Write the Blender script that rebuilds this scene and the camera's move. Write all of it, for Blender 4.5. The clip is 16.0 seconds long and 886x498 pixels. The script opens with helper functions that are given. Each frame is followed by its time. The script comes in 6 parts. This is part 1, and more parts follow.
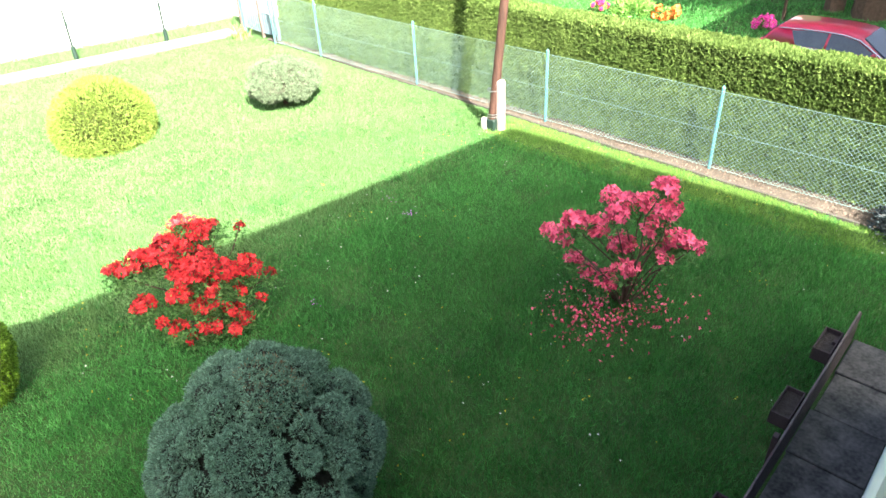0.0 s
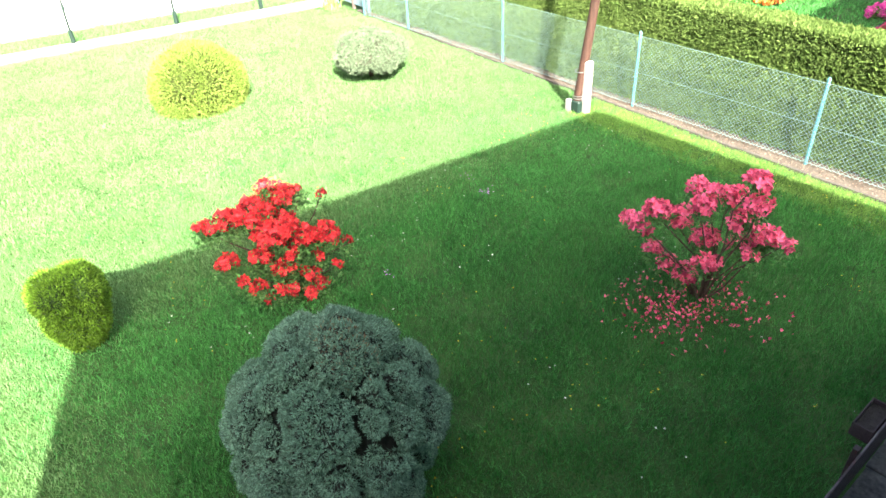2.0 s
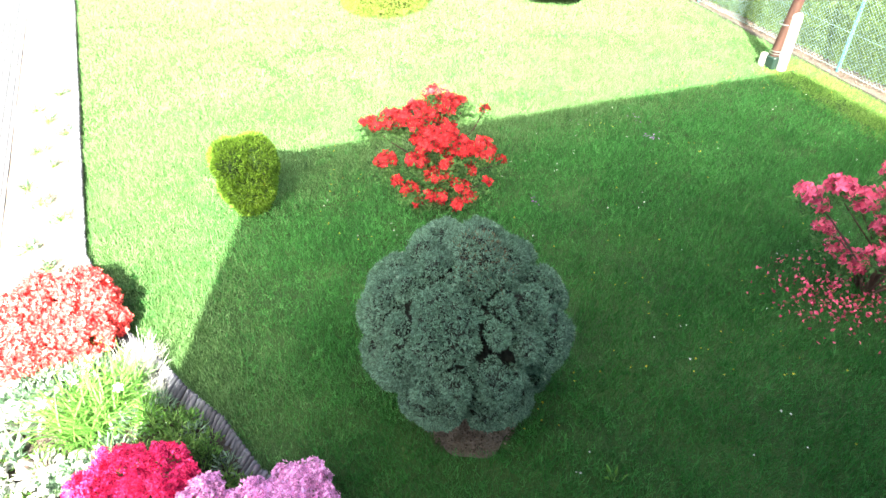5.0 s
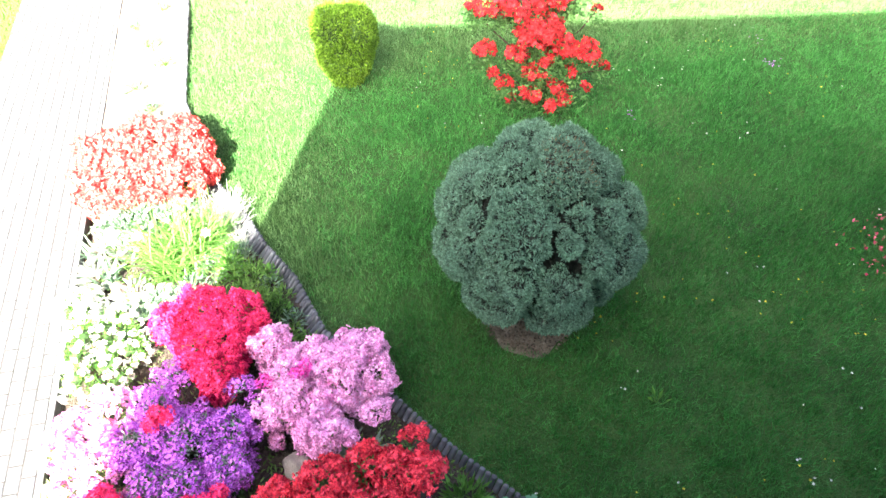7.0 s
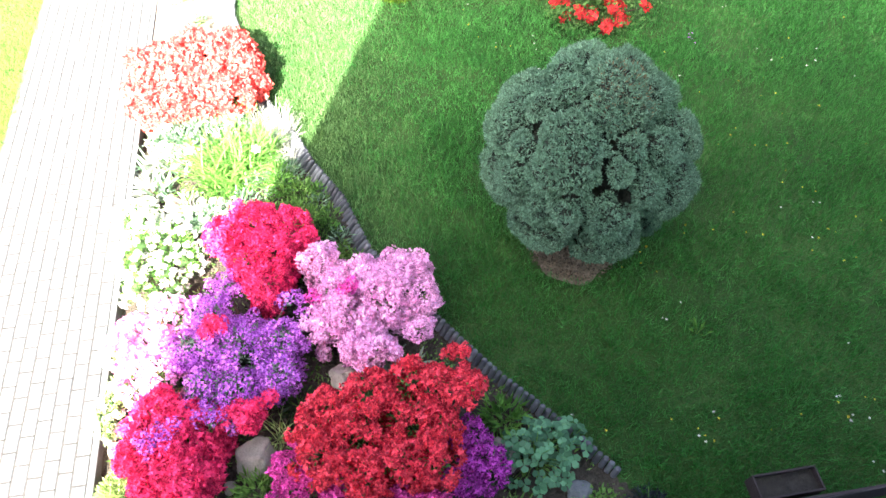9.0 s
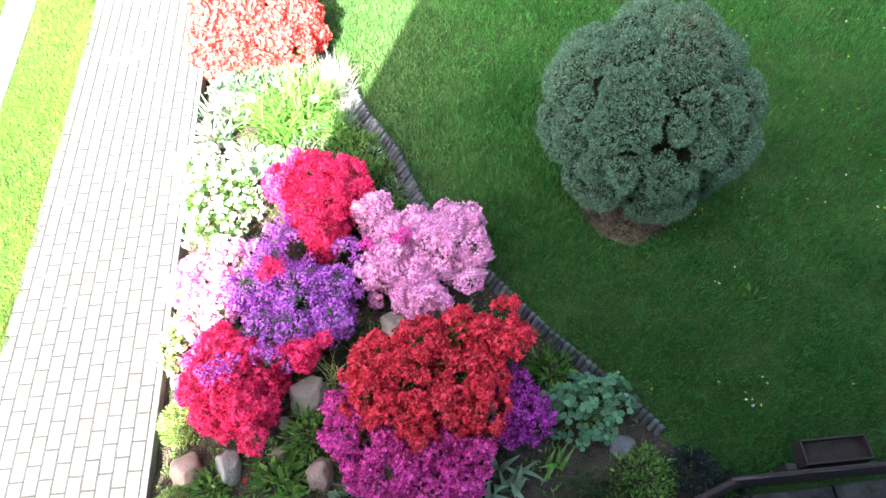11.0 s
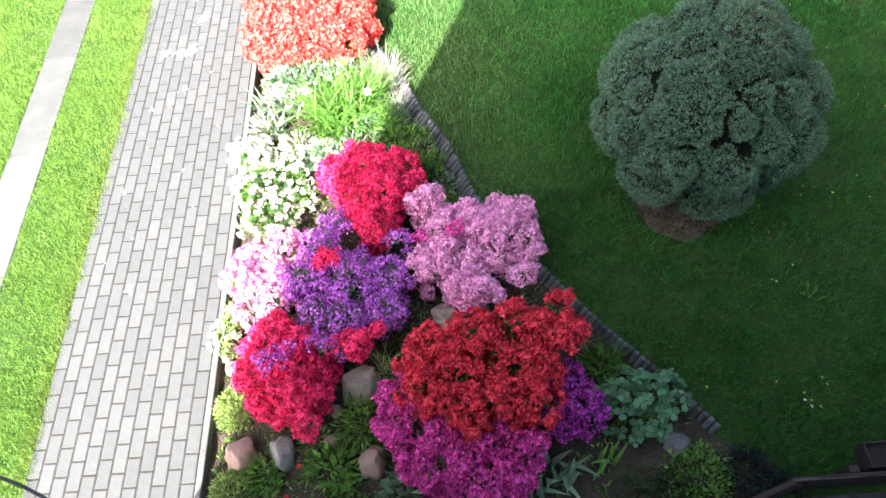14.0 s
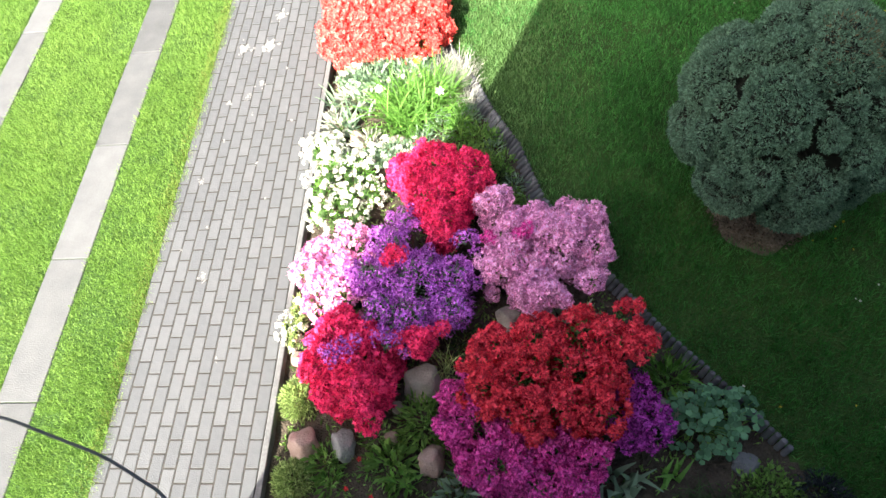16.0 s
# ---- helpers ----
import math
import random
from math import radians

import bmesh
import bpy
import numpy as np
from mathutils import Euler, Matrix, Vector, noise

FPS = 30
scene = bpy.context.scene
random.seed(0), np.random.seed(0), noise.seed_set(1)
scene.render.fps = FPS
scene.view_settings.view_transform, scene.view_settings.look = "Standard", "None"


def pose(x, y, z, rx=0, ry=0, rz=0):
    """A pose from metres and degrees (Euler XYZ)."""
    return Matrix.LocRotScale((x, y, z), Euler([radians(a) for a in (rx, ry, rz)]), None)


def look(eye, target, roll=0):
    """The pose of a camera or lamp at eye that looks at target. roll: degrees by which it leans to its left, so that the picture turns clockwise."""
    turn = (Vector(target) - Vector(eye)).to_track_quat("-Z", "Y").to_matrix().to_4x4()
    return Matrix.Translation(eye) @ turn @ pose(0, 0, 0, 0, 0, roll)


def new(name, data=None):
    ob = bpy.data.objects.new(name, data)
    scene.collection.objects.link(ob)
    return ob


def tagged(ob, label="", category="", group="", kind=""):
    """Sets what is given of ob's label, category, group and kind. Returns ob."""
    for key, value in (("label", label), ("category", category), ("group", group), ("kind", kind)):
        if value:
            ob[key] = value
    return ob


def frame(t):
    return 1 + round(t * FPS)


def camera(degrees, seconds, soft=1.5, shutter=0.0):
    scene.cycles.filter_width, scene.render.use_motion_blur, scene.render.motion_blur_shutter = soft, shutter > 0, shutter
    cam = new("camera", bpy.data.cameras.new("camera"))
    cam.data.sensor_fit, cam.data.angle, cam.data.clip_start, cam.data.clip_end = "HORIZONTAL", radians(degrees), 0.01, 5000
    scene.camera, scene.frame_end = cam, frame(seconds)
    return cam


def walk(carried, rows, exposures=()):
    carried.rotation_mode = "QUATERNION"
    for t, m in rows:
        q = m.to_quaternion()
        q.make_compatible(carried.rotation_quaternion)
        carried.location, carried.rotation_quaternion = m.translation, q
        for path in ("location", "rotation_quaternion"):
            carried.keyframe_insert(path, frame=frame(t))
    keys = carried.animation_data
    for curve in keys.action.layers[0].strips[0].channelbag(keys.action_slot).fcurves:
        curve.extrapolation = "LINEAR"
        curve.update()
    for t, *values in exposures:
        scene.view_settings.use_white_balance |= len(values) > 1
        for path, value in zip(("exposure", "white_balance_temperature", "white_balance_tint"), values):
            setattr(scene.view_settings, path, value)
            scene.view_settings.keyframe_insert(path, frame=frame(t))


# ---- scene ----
cam = camera(67.5, 16.0)
PATH = [
    (0, (3.653, -1.294, 4.511), (4.84, -0.118, 3.412), -3.5),
    (0.5, (3.64, -1.284, 4.498), (4.773, -0.08, 3.372), -3.1),
    (1, (3.633, -1.275, 4.497), (4.724, -0.042, 3.362), -2.6),
    (1.5, (3.618, -1.278, 4.508), (4.66, -0.01, 3.364), -3.1),
    (2, (3.609, -1.275, 4.509), (4.616, 0.023, 3.368), -3.6),
    (2.5, (3.588, -1.279, 4.509), (4.545, 0.058, 3.37), -3.5),
    (3, (3.566, -1.273, 4.508), (4.454, 0.099, 3.355), -3.5),
    (3.5, (3.54, -1.292, 4.508), (4.34, 0.114, 3.332), -3.0),
    (4, (3.526, -1.289, 4.502), (4.248, 0.113, 3.272), -2.2),
    (4.2, (3.513, -1.306, 4.476), (4.208, 0.102, 3.237), -2.2),
    (6.5, (3.454, -1.315, 4.522), (3.851, -0.007, 3.062), 1.7),
    (7, (3.43, -1.318, 4.526), (3.748, -0.058, 3.006), 1.8),
    (7.5, (3.416, -1.324, 4.524), (3.653, -0.135, 2.933), 1.3),
    (8, (3.403, -1.333, 4.535), (3.62, -0.196, 2.904), 1.8),
    (8.5, (3.397, -1.318, 4.532), (3.606, -0.192, 2.892), 0.9),
    (9, (3.379, -1.32, 4.538), (3.547, -0.218, 2.878), -0.5),
    (9.5, (3.363, -1.323, 4.536), (3.495, -0.236, 2.862), -2.0),
    (10, (3.328, -1.337, 4.54), (3.407, -0.3, 2.831), -2.1),
    (10.2, (3.342, -1.374, 4.549), (3.393, -0.346, 2.834), -2.9),
    (12.3, (3.191, -1.428, 4.513), (3.197, -0.399, 2.798), -5.4),
    (12.5, (3.192, -1.434, 4.517), (3.188, -0.385, 2.814), -6.1),
    (13, (3.185, -1.437, 4.523), (3.199, -0.371, 2.831), -5.8),
    (13.5, (3.164, -1.437, 4.53), (3.109, -0.354, 2.85), -8.7),
    (14, (3.134, -1.442, 4.529), (3.069, -0.41, 2.817), -7.7),
    (14.5, (3.108, -1.432, 4.525), (3.002, -0.388, 2.822), -9.3),
    (15, (3.075, -1.435, 4.529), (2.933, -0.41, 2.818), -9.5),
    (15.5, (3.062, -1.432, 4.531), (2.897, -0.406, 2.823), -11.0),
    (16, (3.037, -1.431, 4.532), (2.81, -0.397, 2.835), -12.6),
]
walk(cam, [(t, look(eye, target, roll)) for t, eye, target, roll in PATH],
     exposures=[(0, 2.80, 6400, 10), (2.5, 2.88, 6400, 10), (4, 3.0, 6400, 10), (7, 3.45, 6400, 10), (9, 3.40, 6400, 10), (10, 3.33, 6400, 10), (12.5, 2.77, 6400, 10), (13.5, 2.56, 6450, 10), (14.5, 2.33, 6550, 10), (16, 2.12, 6700, 10)])

# ---- world, sun ----
SUN_TO = Vector((0.411, 0.911, -0.86)).normalized()
world = bpy.data.worlds.new("sky")
scene.world = world
world.use_nodes = True
wn = world.node_tree
sky = wn.nodes.new("ShaderNodeTexSky")
sky.sky_type = 'NISHITA'
sky.sun_disc = False
sky.dust_density = 10.0
sky.air_density = 0.65
sky.sun_elevation = math.asin(-SUN_TO.z)
sky.sun_rotation = math.atan2(-SUN_TO.x, -SUN_TO.y)
wn.links.new(sky.outputs[0], wn.nodes["Background"].inputs[0])
wn.nodes["Background"].inputs[1].default_value = 0.098
sun = new("sun", bpy.data.lights.new("sun", 'SUN'))
sun.data.energy = 5.0
sun.data.angle = radians(0.55)
sun.data.color = (1.0, 0.93, 0.81)
sun.matrix_world = look(-SUN_TO * 40, (0, 0, 0))

rng = np.random.default_rng(11)


# ---- materials ----
def material(name, a, b, scale=8.0, rough=0.7, bump=0.0, bump_scale=None, vary="", amount=0.3, thin=0.0, metal=0.0, spec=0.3,
             fine=None, stretch=None):
    """Two colours mixed by noise at two scales; vary: 'island' or 'object' for brightness from piece to piece; thin: light let through."""
    m = bpy.data.materials.new(name)
    m.use_nodes = True
    t = m.node_tree
    n, l = t.nodes, t.links
    p = n["Principled BSDF"]
    p.inputs["Roughness"].default_value = rough
    p.inputs["Metallic"].default_value = metal
    p.inputs["Specular IOR Level"].default_value = spec
    geo = n.new("ShaderNodeTexCoord")
    src = geo.outputs["Object"]
    if stretch:
        mp = n.new("ShaderNodeMapping")
        mp.inputs["Scale"].default_value = stretch
        l.new(src, mp.inputs[0])
        src = mp.outputs[0]
    n1 = n.new("ShaderNodeTexNoise")
    n1.inputs["Scale"].default_value = scale
    n1.inputs["Detail"].default_value = 5
    l.new(src, n1.inputs["Vector"])
    n2 = n.new("ShaderNodeTexNoise")
    n2.inputs["Scale"].default_value = fine or scale * 9
    n2.inputs["Detail"].default_value = 3
    l.new(src, n2.inputs["Vector"])
    ad = n.new("ShaderNodeMath")
    ad.operation = 'MULTIPLY_ADD'
    ad.inputs[1].default_value = 0.6
    l.new(n1.outputs[0], ad.inputs[0])
    m2 = n.new("ShaderNodeMath")
    m2.operation = 'MULTIPLY'
    m2.inputs[1].default_value = 0.4
    l.new(n2.outputs[0], m2.inputs[0])
    l.new(m2.outputs[0], ad.inputs[2])
    ramp = n.new("ShaderNodeMapRange")
    ramp.inputs[1].default_value, ramp.inputs[2].default_value = 0.33, 0.67
    l.new(ad.outputs[0], ramp.inputs[0])
    fac = ramp.outputs[0]
    if vary:
        if vary == "island":
            r = n.new("ShaderNodeNewGeometry").outputs["Random Per Island"]
        else:
            r = n.new("ShaderNodeObjectInfo").outputs["Random"]
        mr = n.new("ShaderNodeMix")
        mr.data_type = 'FLOAT'
        mr.inputs[0].default_value = 0.55
        l.new(fac, mr.inputs[2])
        l.new(r, mr.inputs[3])
        fac = mr.outputs[0]
    mx = n.new("ShaderNodeMix")
    mx.data_type = 'RGBA'
    mx.inputs[6].default_value = (*a, 1)
    mx.inputs[7].default_value = (*b, 1)
    l.new(fac, mx.inputs[0])
    col = mx.outputs[2]
    if vary and amount:
        hs = n.new("ShaderNodeHueSaturation")
        mr2 = n.new("ShaderNodeMapRange")
        mr2.inputs[3].default_value, mr2.inputs[4].default_value = 1 - amount, 1 + amount
        l.new(r, mr2.inputs[0])
        l.new(mr2.outputs[0], hs.inputs["Value"])
        l.new(col, hs.inputs["Color"])
        col = hs.outputs[0]
    l.new(col, p.inputs["Base Color"])
    if bump:
        bp = n.new("ShaderNodeBump")
        bp.inputs["Strength"].default_value = 1.0
        bp.inputs["Distance"].default_value = bump
        nb = n2
        if bump_scale:
            nb = n.new("ShaderNodeTexNoise")
            nb.inputs["Scale"].default_value = bump_scale
            nb.inputs["Detail"].default_value = 4
            l.new(src, nb.inputs["Vector"])
        l.new(nb.outputs[0], bp.inputs["Height"])
        l.new(bp.outputs[0], p.inputs["Normal"])
    if thin:
        tr = n.new("ShaderNodeBsdfTranslucent")
        l.new(col, tr.inputs[0])
        ms = n.new("ShaderNodeMixShader")
        ms.inputs[0].default_value = thin
        l.new(p.outputs[0], ms.inputs[1])
        l.new(tr.outputs[0], ms.inputs[2])
        l.new(ms.outputs[0], n["Material Output"].inputs[0])
    return m


M = {}
M["turf"] = material("turf", (0.020, 0.055, 0.010), (0.055, 0.12, 0.026), 1.3, 0.9, 0.02, fine=60)
M["blade"] = material("grass_blade", (0.026, 0.165, 0.024), (0.098, 0.335, 0.080), 0.9, 0.5, vary="island", amount=0.42, thin=0.3, spec=0.4)
# Yellower copy of the blade colour, with the look of sunlight painted in.
M["blade_sunlit"] = material("sunlit_grass_blade", (0.091, 0.205, 0.055), (0.193, 0.337, 0.140), 0.9, 0.66, vary="island", amount=0.24, thin=0.3, spec=0.15)
# Brighter blade colour that puts sunlight into the strips lying in the sun.
M["blade_sunlit_strip"] = material("sunlit_strip_blade", (0.095, 0.23, 0.034), (0.25, 0.40, 0.10), 0.9, 0.62, vary="island", amount=0.26, thin=0.3, spec=0.2)
M["blade_dry"] = material("dry_grass_blade", (0.28, 0.26, 0.09), (0.16, 0.24, 0.05), 2.0, 0.6, vary="island", amount=0.3, thin=0.3)
M["soil"] = material("garden_soil", (0.04, 0.034, 0.026), (0.12, 0.098, 0.076), 9, 0.95, 0.03, fine=70)
# Paler soil colour for the bed beyond y = 4.25.
M["soil_pale"] = material("pale_bed_soil", (0.14, 0.12, 0.09), (0.28, 0.24, 0.19), 9, 0.95, 0.03, fine=70)
M["mulch"] = material("bark_mulch", (0.11, 0.08, 0.062), (0.25, 0.19, 0.15), 20, 0.95, 0.02, vary="island", amount=0.4)
M["leaf_litter"] = material("leaf_litter", (0.07, 0.058, 0.045), (0.15, 0.125, 0.10), 14, 0.95, 0.02, fine=90)
M["paver"] = material("concrete_paver", (0.076, 0.084, 0.094), (0.101, 0.110, 0.121), 14, 0.88, 0.005, 110, "object", 0.025, fine=75)
M["paver_far"] = material("concrete_paver_far", (0.076, 0.084, 0.094), (0.101, 0.110, 0.121), 14, 0.88, 0.005, 110, "island", 0.025, fine=75)
M["joint"] = material("joint_sand", (0.024, 0.024, 0.023), (0.052, 0.051, 0.048), 30, 0.95, 0.003)
M["kerb"] = material("kerb_concrete", (0.088, 0.093, 0.10), (0.16, 0.166, 0.175), 6, 0.85, 0.002, 150)
M["kerb_old"] = material("weathered_edging", (0.05, 0.046, 0.04), (0.10, 0.092, 0.08), 9, 0.9, 0.003, 80)
M["slab"] = material("old_concrete_slab", (0.062, 0.068, 0.074), (0.128, 0.136, 0.146), 5, 0.88, 0.004, 90, "object", 0.08, fine=70)
M["road"] = material("pale_road", (0.42, 0.42, 0.42), (0.55, 0.55, 0.54), 2, 0.85, 0.002, 90)
M["terrace"] = material("weathered_terrace_slab", (0.016, 0.018, 0.02), (0.115, 0.115, 0.11), 5.5, 0.85, 0.006, 40, fine=28)
M["log"] = material("grey_edging_log", (0.07, 0.074, 0.086), (0.155, 0.162, 0.18), 25, 0.75, 0.0012, 160, "object", 0.25)
M["log_far"] = material("grey_edging_log_far", (0.07, 0.074, 0.086), (0.155, 0.162, 0.18), 25, 0.75, 0.0012, 160, "island", 0.25)
M["plaster"] = material("pale_blue_plaster", (0.50, 0.60, 0.63), (0.58, 0.67, 0.69), 3, 0.9, 0.002, 200)
M["roof"] = material("roof_felt", (0.08, 0.08, 0.08), (0.14, 0.13, 0.13), 6, 0.9, 0.004)
M["brownwood"] = material("dark_brown_stained_wood", (0.03, 0.021, 0.022), (0.062, 0.044, 0.045), 5, 0.6, 0.002, 60, stretch=(1, 8, 8))
M["browncap"] = material("greyish_brown_cap", (0.05, 0.038, 0.038), (0.16, 0.135, 0.135), 10, 0.55, 0.002, 70)
M["potting"] = material("potting_soil", (0.035, 0.03, 0.026), (0.07, 0.06, 0.05), 30, 0.95, 0.01)
M["post"] = material("turquoise_painted_steel", (0.055, 0.19, 0.21), (0.095, 0.25, 0.27), 12, 0.45, 0.0005)
M["wire"] = material("green_coated_wire", (0.20, 0.33, 0.31), (0.30, 0.44, 0.42), 12, 0.5)
M["pole"] = material("brown_weathered_pole", (0.030, 0.015, 0.011), (0.080, 0.040, 0.027), 4, 0.75, 0.004, 40, stretch=(6, 6, 0.6))
M["concrete"] = material("pale_concrete", (0.19, 0.185, 0.17), (0.30, 0.29, 0.27), 8, 0.9, 0.002, 120)
M["steel"] = material("galvanised_steel", (0.35, 0.36, 0.37), (0.5, 0.5, 0.5), 30, 0.4, metal=0.9)
M["darkmetal"] = material("dark_green_steel", (0.008, 0.02, 0.015), (0.015, 0.035, 0.026), 20, 0.5)
M["gate_blue"] = material("pale_blue_gate_paint", (0.10, 0.16, 0.19), (0.16, 0.22, 0.25), 10, 0.5)
M["gate_brown"] = material("gate_brown_post", (0.11, 0.085, 0.075), (0.17, 0.14, 0.125), 10, 0.6)
M["hedge"] = material("hedge_leaf", (0.10, 0.172, 0.04), (0.185, 0.262, 0.075), 1.4, 0.6, vary="island", amount=0.24, thin=0.45, spec=0.15)
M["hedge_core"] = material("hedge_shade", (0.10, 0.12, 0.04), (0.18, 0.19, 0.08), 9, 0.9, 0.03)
# Darker copies of the needle colours, painting shade into the crowns.
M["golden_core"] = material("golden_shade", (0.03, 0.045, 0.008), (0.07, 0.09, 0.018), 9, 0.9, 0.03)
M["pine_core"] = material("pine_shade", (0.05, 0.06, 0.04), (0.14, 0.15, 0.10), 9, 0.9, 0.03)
M["twig"] = material("brown_twig", (0.06, 0.04, 0.028), (0.13, 0.09, 0.065), 12, 0.85, 0.003)
M["spruce"] = material("blue_green_needle", (0.072, 0.165, 0.112), (0.182, 0.31, 0.215), 3.5, 0.6, vary="island", amount=0.45, thin=0.1)
# Near-black core colour: stands in for the shade deep in the clefts.
M["spruce_shade"] = material("needle_shade", (0.016, 0.02, 0.014), (0.035, 0.038, 0.028), 14, 0.9, 0.03)
M["spruce_dry"] = material("dry_brown_needle", (0.14, 0.095, 0.05), (0.2, 0.16, 0.09), 9, 0.7, vary="island", amount=0.3)
M["thuja"] = material("yellow_green_thuja", (0.07, 0.165, 0.012), (0.185, 0.325, 0.035), 5, 0.6, vary="island", amount=0.45, thin=0.2, spec=0.15)
M["golden"] = material("golden_conifer", (0.10, 0.16, 0.024), (0.19, 0.262, 0.06), 5, 0.6, vary="island", amount=0.35, thin=0.12, spec=0.15)
M["pine"] = material("grey_green_dwarf_conifer", (0.08, 0.125, 0.068), (0.175, 0.225, 0.14), 5, 0.6, vary="island", amount=0.4, thin=0.15)
M["leaf"] = material("shrub_leaf", (0.095, 0.24, 0.04), (0.23, 0.40, 0.10), 6, 0.5, vary="island", amount=0.4, thin=0.25)
M["leaf_azalea"] = material("azalea_leaf", (0.05, 0.165, 0.035), (0.135, 0.285, 0.08), 6, 0.5, vary="island", amount=0.4, thin=0.2)
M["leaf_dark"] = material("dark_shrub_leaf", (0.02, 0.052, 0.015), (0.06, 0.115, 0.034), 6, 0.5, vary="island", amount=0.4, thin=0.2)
M["leaf_grey"] = material("grey_green_leaf", (0.13, 0.23, 0.145), (0.27, 0.40, 0.27), 6, 0.55, vary="island", amount=0.35, thin=0.25)
M["leaf_bright"] = material("bright_green_leaf", (0.075, 0.22, 0.03), (0.17, 0.36, 0.075), 6, 0.5, vary="island", amount=0.35, thin=0.3)
M["leaf_columbine"] = material("columbine_leaf", (0.062, 0.18, 0.088), (0.15, 0.33, 0.175), 6, 0.55, vary="island", amount=0.35, thin=0.25)
M["leaf_lime"] = material("lime_cushion_leaf", (0.21, 0.33, 0.09), (0.42, 0.53, 0.22), 8, 0.55, vary="island", amount=0.35, thin=0.3)
M["leaf_silver"] = material("silver_lavender_leaf", (0.30, 0.33, 0.27), (0.46, 0.47, 0.42), 8, 0.7, vary="island", amount=0.3, thin=0.2)
M["leaf_black"] = material("dark_blue_green_leaf", (0.012, 0.02, 0.024), (0.035, 0.05, 0.055), 8, 0.5, vary="island", amount=0.4)
M["mulch_bed"] = material("brown_mulch_bed", (0.15, 0.12, 0.095), (0.28, 0.23, 0.19), 16, 0.95, 0.02, fine=90)
M["stone"] = material("grey_boulder", (0.23, 0.21, 0.185), (0.41, 0.38, 0.34), 7, 0.85, 0.008, 60, fine=120)
M["stone_pink"] = material("pinkish_boulder", (0.32, 0.22, 0.185), (0.46, 0.36, 0.32), 7, 0.85, 0.008, 60, fine=120)
M["stone_blue"] = material("slate_grey_stone", (0.20, 0.205, 0.205), (0.38, 0.385, 0.38), 7, 0.8, 0.008, 60, fine=120)
M["stone_dark"] = material("dark_slate", (0.10, 0.11, 0.115), (0.20, 0.21, 0.215), 7, 0.8, 0.006, 60, fine=120)
M["splash"] = material("dried_white_splash", (0.15, 0.155, 0.16), (0.25, 0.25, 0.25), 40, 0.9)
M["cable"] = material("dark_grey_cable", (0.045, 0.055, 0.065), (0.07, 0.08, 0.09), 30, 0.5)


def petal(name, a, b, thin=0.25):
    return material(name, a, b, 25, 0.5, vary="island", amount=0.45, thin=thin, spec=0.3)


M["f_red"] = petal("scarlet_petal", (0.42, 0.012, 0.022), (0.68, 0.05, 0.052))
M["f_pink"] = petal("coral_pink_petal", (0.77, 0.05, 0.13), (0.93, 0.21, 0.35))
M["f_crimson"] = petal("crimson_petal", (0.80, 0.012, 0.13), (0.95, 0.075, 0.25))
M["f_brick"] = petal("deep_red_petal", (0.62, 0.010, 0.045), (0.93, 0.105, 0.155))
M["f_lilac"] = petal("lilac_pink_petal", (0.86, 0.32, 0.64), (0.97, 0.62, 0.88))
M["f_magenta"] = petal("magenta_petal", (0.64, 0.02, 0.30), (0.93, 0.17, 0.60))
M["f_purple"] = petal("purple_petal", (0.27, 0.012, 0.27), (0.64, 0.10, 0.56))
M["f_violet"] = petal("violet_petal", (0.34, 0.03, 0.44), (0.70, 0.28, 0.84))
M["f_hot"] = petal("hot_pink_petal", (0.80, 0.012, 0.13), (0.95, 0.085, 0.26))
M["f_salmon"] = petal("salmon_red_petal", (0.74, 0.035, 0.04), (0.93, 0.21, 0.18))
M["f_white"] = petal("white_petal", (0.62, 0.64, 0.56), (0.82, 0.83, 0.78))
M["f_phlox"] = petal("rose_magenta_petal", (0.70, 0.14, 0.45), (0.92, 0.55, 0.76))
M["f_orange"] = petal("orange_petal", (0.65, 0.11, 0.02), (0.80, 0.26, 0.06))
M["f_yellow"] = petal("yellow_petal", (0.62, 0.48, 0.02), (0.78, 0.65, 0.08))
M["f_daisy"] = petal("pale_lawn_flower", (0.55, 0.55, 0.50), (0.75, 0.73, 0.70))


# ---- mesh helpers ----
def mesh_of(name, verts, faces, mats, smooth=False, index=None):
    me = bpy.data.meshes.new(name)
    verts = np.ascontiguousarray(verts, dtype=np.float32)
    faces = np.ascontiguousarray(faces, dtype=np.int32)
    k = faces.shape[1]
    me.vertices.add(len(verts))
    me.vertices.foreach_set("co", verts.ravel())
    me.loops.add(faces.size)
    me.loops.foreach_set("vertex_index", faces.ravel())
    me.polygons.add(len(faces))
    me.polygons.foreach_set("loop_start", np.arange(0, faces.size, k, dtype=np.int32))
    if index is not None:
        me.polygons.foreach_set("material_index", np.ascontiguousarray(index, dtype=np.int32))
    me.polygons.foreach_set("use_smooth", np.full(len(faces), smooth))
    for mt in (mats if isinstance(mats, (list, tuple)) else [mats]):
        me.materials.append(mt)
    me.update(calc_edges=True)
    me.validate()
    return me


def bm_mesh(name, bm, mat, smooth=False):
    me = bpy.data.meshes.new(name)
    bm.normal_update()
    bm.to_mesh(me)
    bm.free()
    for pl in me.polygons:
        pl.use_smooth = smooth
    me.materials.append(mat)
    return me


